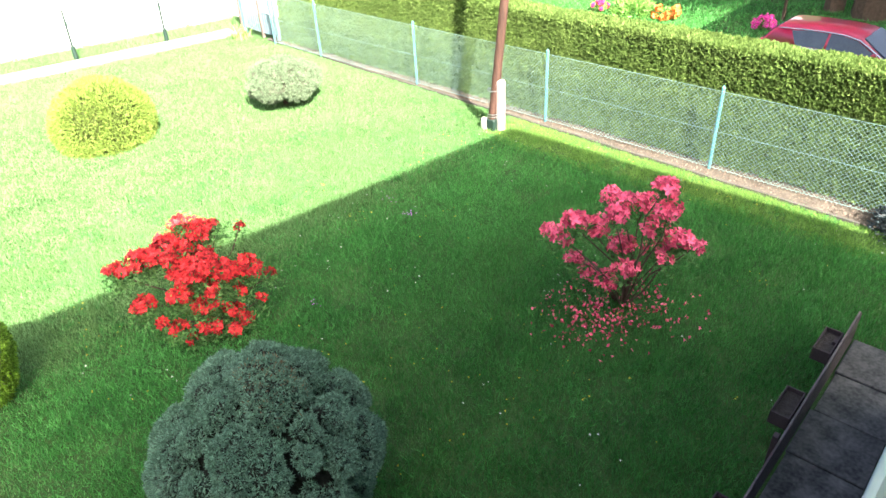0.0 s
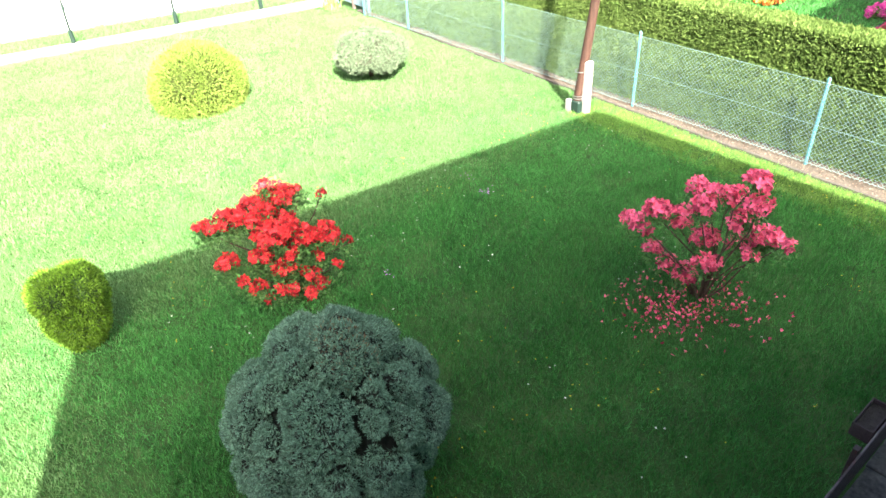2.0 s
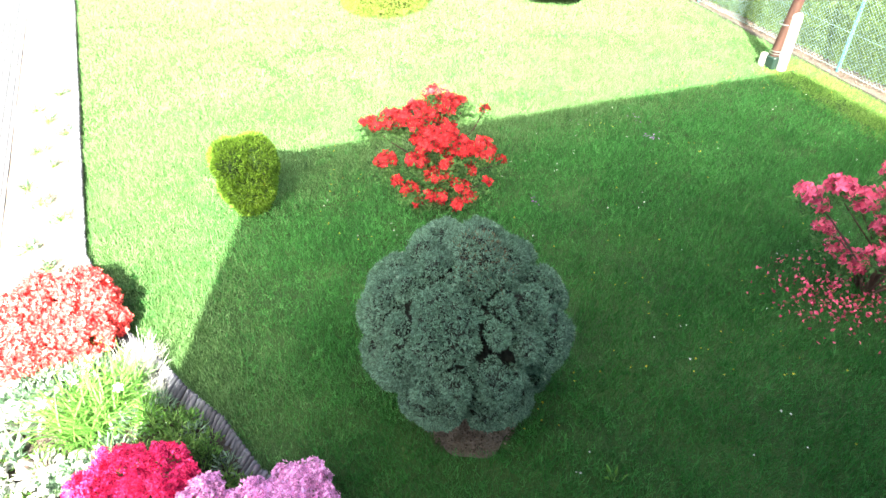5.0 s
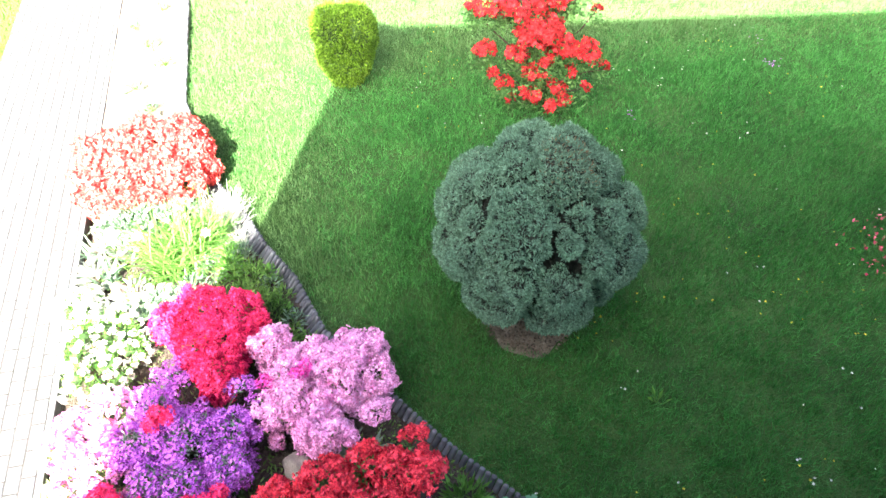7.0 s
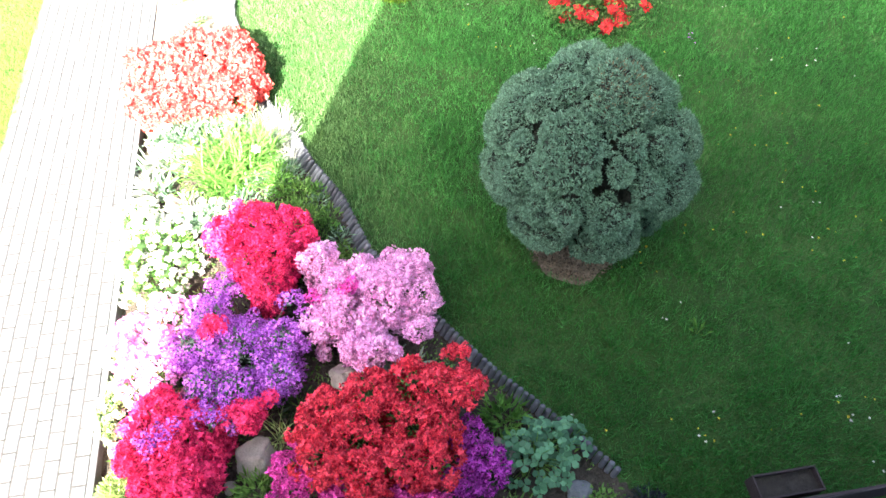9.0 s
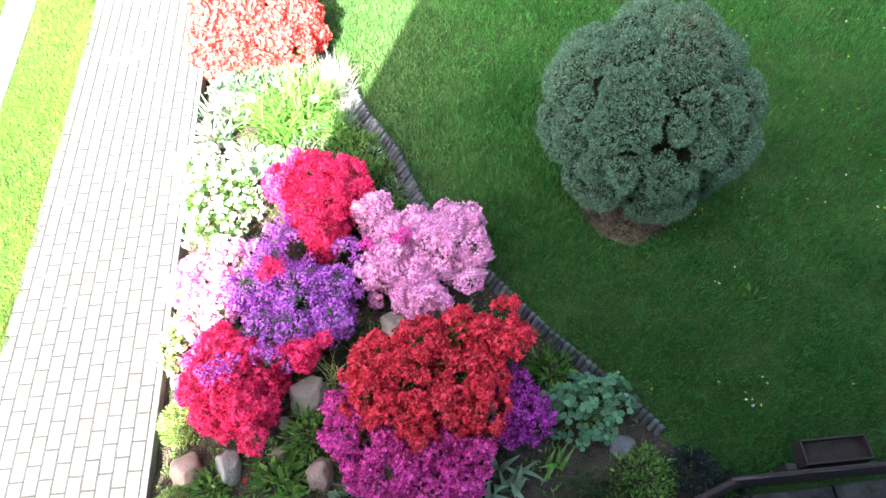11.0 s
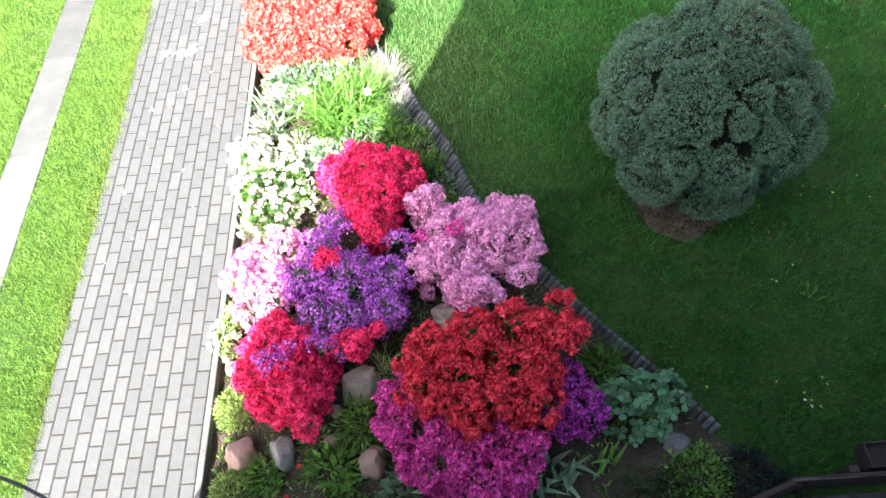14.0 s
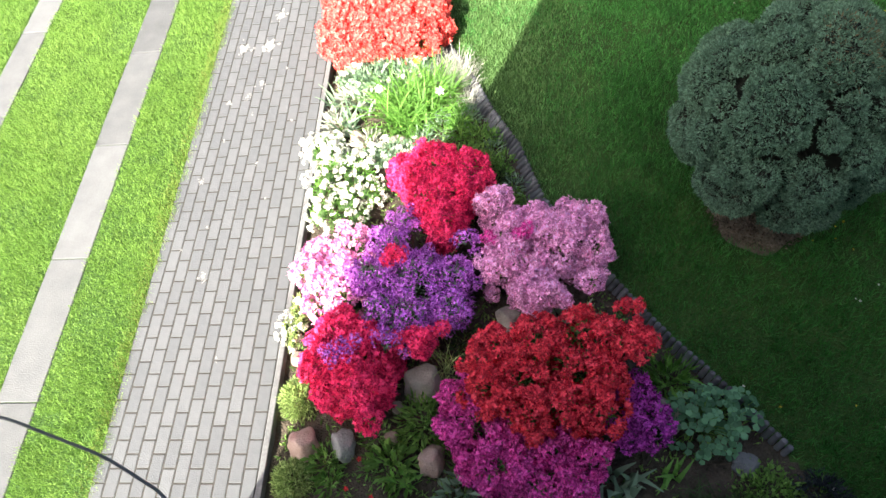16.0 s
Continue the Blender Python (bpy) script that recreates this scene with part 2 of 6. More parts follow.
def part(name, data, material_, parent, label="", at=None, kind=""):
    """One mesh object under a thing or a part; data: a bmesh or a mesh."""
    if isinstance(data, bmesh.types.BMesh):
        data = bm_mesh(name, data, material_)
    ob = new(name, data)
    ob.parent = parent
    if at is not None:
        ob.matrix_basis = at
    return tagged(ob, label, kind=kind)


def thing(name, x, y, z, label, category, group="", kind=""):
    ob = new(name)
    ob.location = (x, y, z)
    ob.empty_display_size = 0.1
    return tagged(ob, label, category, group, kind)


def merge(*pairs):
    """Joins (verts, faces) pairs."""
    vs, fs, o = [], [], 0
    for v, f in pairs:
        if len(v) == 0:
            continue
        vs.append(np.asarray(v, float)), fs.append(np.asarray(f, int) + o)
        o += len(v)
    return np.concatenate(vs), np.concatenate(fs)


def unit(a):
    return a / np.maximum(np.linalg.norm(a, axis=-1, keepdims=True), 1e-9)


def box_bm(x0, x1, y0, y1, z0, z1, bevel=0.0, bm=None):
    bm = bm or bmesh.new()
    r = bmesh.ops.create_cube(bm, size=1, matrix=Matrix.LocRotScale(((x0 + x1) / 2, (y0 + y1) / 2, (z0 + z1) / 2), None, (x1 - x0, y1 - y0, z1 - z0)))
    if bevel:
        es = list({e for v in r["verts"] for e in v.link_edges})
        bmesh.ops.bevel(bm, geom=es, offset=bevel, segments=1, affect='EDGES')
    return bm


def tube(points, r0, r1=None, sides=6):
    """A tapering tube along points, closed at its end."""
    p = np.asarray(points, float)
    r1 = r0 if r1 is None else r1
    d = unit(np.gradient(p, axis=0))
    ref = np.where(np.abs(d[:, 2:3]) > 0.9, np.array([[1.0, 0, 0]]), np.array([[0, 0, 1.0]]))
    u = unit(np.cross(d, ref))
    v = np.cross(d, u)
    a = np.linspace(0, 2 * np.pi, sides, endpoint=False)
    r = np.linspace(r0, r1, len(p))[:, None, None]
    ring = p[:, None] + r * (np.cos(a)[None, :, None] * u[:, None] + np.sin(a)[None, :, None] * v[:, None])
    verts = ring.reshape(-1, 3)
    f = []
    for i in range(len(p) - 1):
        for j in range(sides):
            k = (j + 1) % sides
            f += [(i * sides + j, i * sides + k, (i + 1) * sides + k), (i * sides + j, (i + 1) * sides + k, (i + 1) * sides + j)]
    n = len(verts)
    verts = np.concatenate([verts, p[-1:]])
    b = (len(p) - 1) * sides
    f += [(b + j, b + (j + 1) % sides, n) for j in range(sides)]
    return verts, np.array(f)


def leaves(p, d, length, width, spread=0.6, fold=0.15):
    """Pointed leaves: from p along d (scattered by spread), two triangles each, folded along the midrib."""
    n = len(p)
    d = unit(d + spread * rng.normal(size=(n, 3)))
    s = unit(np.cross(d, rng.normal(size=(n, 3))))
    up = np.cross(s, d)
    ln = (length * rng.uniform(0.7, 1.3, n))[:, None]
    w = (width * rng.uniform(0.75, 1.25, n))[:, None]
    mid = p + d * ln * 0.5 + up * w * fold * 2
    v = np.stack([p, mid + s * w * 0.5, p + d * ln, mid - s * w * 0.5], 1).reshape(-1, 3)
    i = np.arange(n)[:, None] * 4
    f = np.concatenate([i + [0, 1, 2], i + [0, 2, 3]], 1).reshape(-1, 3)
    return v, f


def blades(p, length, width, lean=0.5, up=1.0):
    """Single grass blades: slim triangles rising from p."""
    n = len(p)
    d = rng.normal(size=(n, 3)) * lean
    d[:, 2] = up
    d = unit(d)
    s = unit(np.cross(d, rng.normal(size=(n, 3))))
    ln = (length * rng.uniform(0.55, 1.35, n))[:, None]
    v = np.stack([p - s * width * 0.5, p + s * width * 0.5, p + d * ln], 1).reshape(-1, 3)
    return v, np.arange(3 * n).reshape(-1, 3)


def straps(p, length, width, arch=0.7, up=1.0, steps=4):
    """Long arching strap leaves from p, each a strip of quads split into triangles."""
    n = len(p)
    a = rng.uniform(0, 2 * np.pi, n)
    out = np.stack([np.cos(a), np.sin(a), np.zeros(n)], 1)
    side = np.stack([-np.sin(a), np.cos(a), np.zeros(n)], 1)
    ln = (length * rng.uniform(0.6, 1.2, n))[:, None]
    ar = (arch * rng.uniform(0.5, 1.3, n))[:, None]
    rows = []
    for k in range(steps + 1):
        t = k / steps
        c = p + out * ln * (0.18 * t + 0.75 * ar * t * t) + np.array([0, 0, 1]) * ln * up * (t - 0.62 * ar * t * t)
        w = width * (1 - 0.9 * t ** 1.6) * 0.5
        rows += [c - side * w, c + side * w]
    v = np.stack(rows, 1).reshape(-1, 3)
    m = 2 * (steps + 1)
    i = np.arange(n)[:, None] * m
    f = []
    for k in range(steps):
        b = 2 * k
        f += [i + [b, b + 1, b + 3], i + [b, b + 3, b + 2]]
    return v, np.concatenate(f, 0)


ICO = {}


def ico(sub):
    if sub not in ICO:
        bm = bmesh.new()
        bmesh.ops.create_icosphere(bm, subdivisions=sub, radius=1)
        bm.verts.index_update()
        ICO[sub] = (np.array([v.co[:] for v in bm.verts]), np.array([[v.index for v in f.verts] for f in bm.faces]))
        bm.free()
    return ICO[sub]


def lumps(p, scale, amount, seed=0.0):
    """Noise at points, for uneven outlines."""
    return np.array([noise.noise(Vector(q) * scale + Vector((seed, seed * 0.7, -seed))) for q in p]) * amount


def lobe_core(lobes, shrink, sub=3):
    out = []
    for i, (c, r) in enumerate(lobes):
        v, f = ico(sub)
        k = shrink * (1 + lumps(v, 2.2, 0.12, i * 3.1))
        out.append((v * k[:, None] * np.asarray(r) + np.asarray(c), f))
    return merge(*out)


def lobe_points(lobes, n, low=-0.5, floor=0.02, gap=0.93, over=1.5):
    """Points and outward normals spread over the outer skin of a group of ellipsoids."""
    area = np.array([(r[0] * r[1] + r[0] * r[2] + r[1] * r[2]) for c, r in lobes])
    share = (area / area.sum() * n * over).astype(int) + 1
    ps, ns = [], []
    for i, (c, r) in enumerate(lobes):
        c, r = np.asarray(c, float), np.asarray(r, float)
        d = unit(rng.normal(size=(share[i], 3)))
        d = d[d[:, 2] > low]
        p = c + d * r
        keep = p[:, 2] > floor
        for j, (c2, r2) in enumerate(lobes):
            if j != i:
                keep &= (((p - np.asarray(c2)) / np.asarray(r2)) ** 2).sum(1) > gap * gap
        ps.append(p[keep]), ns.append(unit(d / r)[keep])
    p, nn = np.concatenate(ps), np.concatenate(ns)
    o = rng.permutation(len(p))[:n]
    return p[o], nn[o]


def thin_out(p, nn, dist, limit):
    """Keeps points at least dist apart."""
    keep = []
    for i in range(len(p)):
        if len(keep) >= limit:
            break
        if not keep or np.min(((p[keep] - p[i]) ** 2).sum(1)) > dist * dist:
            keep.append(i)
    return p[keep], nn[keep]


def turn_to(nn, twist):
    """The turn that takes +z to the direction nn, with a twist about it."""
    return Vector(nn).to_track_quat('Z', 'Y').to_matrix().to_4x4() @ Matrix.Rotation(twist, 4, 'Z')


def flower(centre, d, r, petals=5, cup=0.35):
    d = unit(np.asarray(d, float))
    u = unit(np.cross(d, [0.3, 0.5, 0.81]))
    v = np.cross(d, u)
    a0 = rng.uniform(0, 6.28)
    vs, fs = [], []
    for k in range(petals):
        a = a0 + 2 * np.pi * k / petals
        e = np.cos(a) * u + np.sin(a) * v
        s = -np.sin(a) * u + np.cos(a) * v
        w = 2.4 / petals
        b = len(vs)
        lift = cup * rng.uniform(0.5, 1.3)
        vs += [centre, centre + r * (0.5 * e + 0.68 * w * s + cup * 0.6 * d), centre + r * (0.98 * e + 0.40 * w * s + lift * d),
               centre + r * (0.98 * e - 0.40 * w * s + lift * 0.8 * d), centre + r * (0.5 * e - 0.68 * w * s + cup * 0.7 * d)]
        fs += [(b, b + 1, b + 2), (b, b + 2, b + 3), (b, b + 3, b + 4)]
    return np.array(vs), np.array(fs)


def truss(name, count, radius, size, mat, flat=0.6, cup=0.35):
    """A cluster of open flowers over a low dome of that radius."""
    out = []
    lump = rng.uniform(0, 6.28, 3)
    for k in range(count):
        t = math.acos(1 - 1.1 * (k + 0.5) / count)
        a = k * 2.39996 + rng.uniform(-0.3, 0.3)
        d = np.array([math.sin(t) * math.cos(a), math.sin(t) * math.sin(a), math.cos(t)])
        c = d * np.array([1, 1, flat]) * radius * (1 + 0.18 * math.sin(3 * a + lump[0]) * math.sin(2 * t + lump[1]) + 0.14 * math.sin(2 * a + lump[2])) * rng.uniform(0.7, 1.12)
        out.append(flower(c, d + rng.normal(size=3) * 0.5, size * rng.uniform(0.75, 1.25), cup=cup * rng.uniform(0.6, 1.6)))
    return mesh_of(name, *merge(*out), mat)


def shrub(name, at, lobes, trusses, spacing, limit, label, category="azalea", leaf=None, leaf_n=900, leaf_size=(0.035, 0.014), low=-0.35,
          sink=0.0, size=(0.7, 1.25), piece="blossom", core=True, group="", floor=0.03, bare=-0.36):
    """A flowering shrub: a leafy body made of lobes, stems, and blossom clusters set over its skin."""
    root = thing(name, *at, label, category, group)
    leaf = leaf or M["leaf"]
    # Dark green core: its colour stands in for shade between the blossoms.
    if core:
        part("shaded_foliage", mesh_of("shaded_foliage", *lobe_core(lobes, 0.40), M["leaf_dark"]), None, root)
    p, nn = lobe_points(lobes, int(leaf_n * 2.8), -0.7)
    part("foliage", mesh_of("foliage", *leaves(p - nn * rng.uniform(0.015, 0.10, (len(p), 1)), nn, *leaf_size, spread=0.7), leaf), None, root, kind="stuff")
    st = []
    for c, r in lobes:
        c = np.asarray(c, float)
        st.append(tube([[c[0] * 0.15, c[1] * 0.15, -0.04], [c[0] * 0.5, c[1] * 0.5, c[2] * 0.5], c], 0.016, 0.006))
    part("stem", mesh_of("stem", *merge(*st), M["twig"]), None, root, kind="stuff")
    p, nn = lobe_points(lobes, limit * 20, low, floor)
    p = p + nn * (lumps(p, 7.0, 0.085, at[0])[:, None] + rng.normal(size=(len(p), 1)) * 0.022)
    k = lumps(p, 9.0, 1.0, at[1] + 4) > bare
    p, nn = p[k], nn[k]
    p, nn = thin_out(p, nn, spacing, limit)
    for i in range(len(p)):
        k = rng.uniform(*size)
        m = Matrix.Translation(p[i] - nn[i] * sink) @ turn_to(unit(nn[i] + rng.normal(size=3) * 0.18), rng.uniform(0, 6.28)) @ Matrix.Diagonal((k, k, k, 1))
        tr = trusses[int(rng.integers(len(trusses)))]
        part(piece, tr, None, root, at=m)
    return root

# ---- ground ----
EDGE_Y = [-0.75, -0.29, 0.05, 0.50, 0.98, 1.73, 2.32, 2.74, 3.07, 3.75, 5.0, 7.3, 15.2]
EDGE_X = [4.98, 4.68, 4.42, 4.05, 3.71, 3.23, 3.05, 2.82, 2.69, 2.36, 2.08, 2.07, 2.05]


def bed_right(y):
    """The x of the bed's lawn-side edge."""
    return np.interp(y, EDGE_Y, EDGE_X)


def smooth(a, b, x):
    t = np.clip((x - a) / (b - a), 0, 1)
    return t * t * (3 - 2 * t)


def value_noise(x, y, cell, seed):
    g = np.random.default_rng(seed).uniform(size=(97, 97))
    u, v = x / cell, y / cell
    i, j = np.floor(u).astype(int), np.floor(v).astype(int)
    a, b = u - i, v - j
    a, b = a * a * (3 - 2 * a), b * b * (3 - 2 * b)
    i, j = i % 96, j % 96
    return (g[i, j] * (1 - a) + g[i + 1, j] * a) * (1 - b) + (g[i, j + 1] * (1 - a) + g[i + 1, j + 1] * a) * b


def strip_x(y):
    """Lawn-side edge of the concrete strip under the fence."""
    return 12.08 + 0.046 * np.asarray(y)


def fence_x(y):
    return 12.40 + 0.018 * np.asarray(y)


def in_bed(x, y, margin=0.0):
    return (x > 1.245) & (x < bed_right(y) + margin) & (y < 15.2)


def ground_z(x, y):
    z = np.where(in_bed(x, y, 0.0), -0.06 + 0.068 * smooth(4.0, 5.0, y) + 0.07 * smooth(1.3, 2.0, x) * (1 - smooth(3.5, 4.6, y)) - 0.01 * (1 - smooth(0.1, 0.45, bed_right(y) - x)) + 0.03 * (value_noise(x, y, 0.17, 3) - 0.5), 0.0)
    z = z - 1.2 * smooth(14.0, 16.5, x)
    z = z - 0.32 * smooth(18.2, 19.6, x) * (1 - smooth(22.6, 23.4, x)) * (1 - smooth(4.6, 5.2, y))
    return z


def axis(*spans):
    out = []
    for a, b, s in spans:
        out += list(np.arange(a, b - 1e-6, s))
    return np.array(out + [spans[-1][1]])


gx = axis((-900, -60, 280), (-60, -10, 10), (-10, -0.3, 0.5), (-0.3, 1.2, 0.25), (1.2, 5.1, 0.05), (5.1, 13.6, 0.34), (13.6, 24, 0.3), (24, 60, 6), (60, 900, 280))
gy = axis((-900, -60, 280), (-60, -12, 8), (-12, -1.5, 1.05), (-1.5, 4.6, 0.05), (4.6, 18, 0.2), (18, 60, 6), (60, 900, 280))
X, Y = np.meshgrid(gx, gy)
nx, ny = len(gx), len(gy)
V = np.stack([X.ravel(), Y.ravel(), ground_z(X.ravel(), Y.ravel())], 1)
q = (np.arange(ny - 1)[:, None] * nx + np.arange(nx - 1)[None, :]).ravel()
F = np.stack([q, q + 1, q + nx + 1, q + nx], 1)
cx, cy = V[F].mean(1)[:, 0], V[F].mean(1)[:, 1]
idx = in_bed(cx, cy, 0.02).astype(int) * np.where(cy > 4.25, 2, 1)
ground = new("ground", mesh_of("ground", V, F, [M["turf"], M["soil"], M["soil_pale"]], True, idx))
tagged(ground, "mown green lawn with a dark soil flower bed", "ground", kind="structure")

MULCH = (4.90, 1.57, 0.37)


def on_lawn(x, y):
    k = (x > bed_right(y) + 0.03) & (x < strip_x(y)) & (y > -0.70) & (y < 14.45 + 0.215 * (12.55 - x))
    k &= ~((x > 4.95) & (y < -0.62) & (x < 4.99))
    k &= (x - MULCH[0]) ** 2 + (y - MULCH[1]) ** 2 > (MULCH[2] * (0.8 + 0.4 * value_noise(x, y, 0.12, 9))) ** 2
    return k


def on_strips(x, y):
    wob = 0.03 * (value_noise(x, y, 0.1, 5) - 0.5)
    a = (x > -0.64 + wob) & (x < 0.045 + wob * 2.4)
    b = (x > -2.11 + wob) & (x < -0.985 + wob)
    c = x < -2.42 + wob
    return (a | b | c) & (y > -1.3)


def grass(name, x0, x1, y0, y1, density, length, width, where, label, mat="blade", lean=0.55):
    n = int((x1 - x0) * (y1 - y0) * density)
    x, y = rng.uniform(x0, x1, n), rng.uniform(y0, y1, n)
    tuft = value_noise(x, y, 0.16, 21) * 0.55 + value_noise(x, y, 0.6, 22) * 0.45
    k = where(x, y) & (rng.uniform(size=n) < 0.45 + 0.9 * tuft)
    x, y, tuft = x[k], y[k], tuft[k]
    p = np.stack([x, y, np.where(x < 13.5, -0.004, ground_z(x, y))], 1)
    ob = new(name, mesh_of(name, *blades(p, length * (0.55 + 0.9 * tuft), width, lean), M[mat]))
    return tagged(ob, label, "grass", kind="stuff")


def tufts(name, x0, x1, y0, y1, n, where):
    """Taller lighter tufts that stand out of the mown grass."""
    x, y = rng.uniform(x0, x1, n), rng.uniform(y0, y1, n)
    k = where(x, y) & (value_noise(x, y, 0.45, 77) > 0.5)
    x, y = x[k], y[k]
    m = 9
    p = np.stack([np.repeat(x, m) + rng.normal(size=len(x) * m) * 0.018, np.repeat(y, m) + rng.normal(size=len(x) * m) * 0.018, np.zeros(len(x) * m)], 1)
    ob = new(name, mesh_of(name, *blades(p, 0.08, 0.0075, 0.7), M["blade"]))
    tagged(ob, "taller loose tufts in the mown lawn", "grass", kind="stuff")


LAWN = "short green lawn grass with uneven tufts"


def sunlit_share(x, y):
    """How much of the grass takes the yellower colour that paints in sunlight, on the open side of the lawn."""
    return np.maximum(1 - smooth(2.9, 4.1, x), smooth(4.5, 5.7, y))


# Grass that keeps the greener colour, on the mostly shaded side.
def shady(x, y):
    return on_lawn(x, y) & (x < 11.55) & (rng.uniform(size=len(x)) >= sunlit_share(x, y))


def sunny(x, y):
    return on_lawn(x, y) & ((x < 11.55) | (y > 5.4)) & (rng.uniform(size=len(x)) < sunlit_share(x, y))


grass("lawn_grass", 2.0, 12.8, -0.7, 3.2, 6800, 0.075, 0.0052, shady, LAWN, lean=0.38)
grass("lawn_grass", 2.0, 12.8, -0.7, 3.2, 6800, 0.075, 0.0052, sunny, LAWN, "blade_sunlit", lean=0.38)
grass("lawn_grass", 2.0, 12.8, 3.2, 7.5, 6500, 0.06, 0.008, shady, LAWN, lean=0.45)
grass("lawn_grass", 2.0, 12.8, 3.2, 7.5, 6500, 0.06, 0.008, sunny, LAWN, "blade_sunlit", lean=0.45)
grass("lawn_grass", 2.0, 13.0, 7.5, 17.0, 4000, 0.055, 0.013, on_lawn, LAWN, "blade_sunlit")
grass("lawn_grass", 11.3, 12.8, -0.7, 5.4, 7000, 0.06, 0.007, lambda x, y: on_lawn(x, y) & (x > 11.55 - 0.25 * rng.uniform(size=len(x))), LAWN, "blade_sunlit_strip", lean=0.6)
grass("neighbour_grass", 17.5, 33, 1, 14, 600, 0.10, 0.022, lambda x, y: x > 14, "shaded mown lawn behind the hedge")
grass("lawn_grass", 9.84, 12.4, -3.0, -0.7, 5500, 0.075, 0.006, lambda x, y: x < 12.1, LAWN, lean=0.3)
tufts("grass_tufts", 2.0, 12.8, -0.7, 8.0, 8000, on_lawn)
STRIP = "sunlit green grass strip beside the paved path"
grass("grass_strip", -3.6, 0.06, -1.2, 6.5, 15000, 0.05, 0.0052, on_strips, STRIP, "blade_sunlit_strip", lean=0.65)
grass("grass_strip", -4.5, 0.06, 6.5, 12, 4000, 0.055, 0.012, on_strips, STRIP, "blade_sunlit_strip", lean=0.8)
grass("dry_grass", -0.10, 0.07, -1.0, 7, 4200, 0.055, 0.0055, on_strips, "yellowed dry grass along the path edge", "blade_dry")

# ---- paved path ----
path = thing("pavement", 0, 0, 0, "grey concrete block paved path in running bond", "pavement", kind="structure")
part("bedding_sand", box_bm(0.0, 1.2, -1.3, 15.2, -0.06, 0.0142), M["joint"], path)
kerb = box_bm(1.204, 1.25, -1.3, 5.2, -0.14, 0.021, 0.004)
part("kerb", kerb, M["kerb"], path, "narrow pale concrete kerb")
part("kerb", box_bm(1.204, 1.25, 5.204, 15.2, -0.14, 0.021, 0.004), M["kerb"], path)

# ---- concrete wheel tracks ----
def track_slab(x0, x1, y0, y1):
    bm = box_bm(x0 + 0.004, x1 - 0.004, y0 + 0.004, y1 - 0.004, -0.06, 0.012, 0.006)
    ob = new("track_slab", bm_mesh("track_slab", bm, M["slab"]))
    return tagged(ob, "worn pale concrete slab set flush in the grass", "paving slab", "concrete wheel tracks in the grass")


for j in range(9):
    track_slab(-0.99, -0.635, 0.09 + (j - 1) * 1.27, 0.09 + j * 1.27)
    track_slab(-2.42, -2.10, 0.55 + (j - 1) * 1.27, 0.55 + j * 1.27)

# ---- far kerb wall, verge and road ----
d = unit(np.array([12.55 - 5.1, 14.45 - 16.05, 0.0]))


def along(s, off, z):
    base = np.array([12.55, 14.45, 0])
    return base - d * s + np.array([-d[1], d[0], 0]) * off + np.array([0, 0, z])


def ribbon(name, s0, s1, o0, o1, z0, z1, mat, label, category):
    v = [along(s, o, z) for z in (z0, z1) for s, o in ((s0, o0), (s1, o0), (s1, o1), (s0, o1))]
    f = [(0, 3, 2, 1), (4, 5, 6, 7), (0, 1, 5, 4), (1, 2, 6, 5), (2, 3, 7, 6), (3, 0, 4, 7)]
    ob = new(name, mesh_of(name, np.array(v), np.array(f), mat))
    return tagged(ob, label, category, kind="structure")


ribbon("garden_kerb", 0, 30, 0.0, 0.66, -0.1, 0.05, M["concrete"], "low pale concrete border at the end of the lawn", "kerb")
ribbon("road", -30, 60, 1.9, 40.0, -0.3, 0.012, M["road"], "pale sunlit road behind the garden", "road")


def verge(x, y):
    u = (x - 12.55) * -d[1] + (y - 14.45) * d[0]
    return (u > 0.69) & (u < 1.9 + 0.15 * value_noise(x, y, 0.3, 4))


grass("verge_grass", 1.0, 13.6, 14.4, 20, 1500, 0.09, 0.016, verge, "sunlit grass verge along the road", "blade_sunlit", lean=0.7)

# ---- house behind the camera ----
HX0, HX1, HY0, HY1 = 0.84, 9.05, -9.5, -1.31
house = thing("house", 4.9, -5.4, 0, "pale blue plastered house with a low sloping roof", "house")


def house_part(name, bm, mat, label=""):
    ob = part(name, bm, mat, house, label)
    ob.matrix_parent_inverse = Matrix.Translation((-4.9, 5.4, 0))
    return ob


def sloped_top(bm, z_left, z_right):
    for v in bm.verts:
        if v.co.z > 4.9:
            t = (v.co.x - HX0) / (HX1 - HX0)
            v.co.z = z_left + (z_right - z_left) * t
    return bm


ZL, ZR = 6.99, 5.99
wall = box_bm(HX0, 2.25, HY1 - 0.36, HY1, 0, 5.6)
box_bm(4.45, HX1, HY1 - 0.36, HY1, 0, 5.6, bm=wall)
house_part("wall", sloped_top(wall, ZL, ZR), M["plaster"])
low = box_bm(2.25, 4.45, HY1 - 0.36, HY1, 0, 3.3)
house_part("wall", low, M["plaster"])
lintel = box_bm(2.25, 4.45, HY1 - 0.36, HY1, 4.88, 5.6)
for v in lintel.verts:
    v.co.z = 5.3 if v.co.z < 5.2 else ZL + (ZR - ZL) * (v.co.x - HX0) / (HX1 - HX0)
house_part("lintel", lintel, M["plaster"])
house_part("wall", sloped_top(box_bm(HX0, HX0 + 0.36, HY0, HY1 - 0.36, 0, 5.6), ZL, ZR), M["plaster"])
house_part("wall", sloped_top(box_bm(HX1 - 0.36, HX1, HY0, HY1 - 0.36, 0, 5.6), ZL, ZR), M["plaster"])
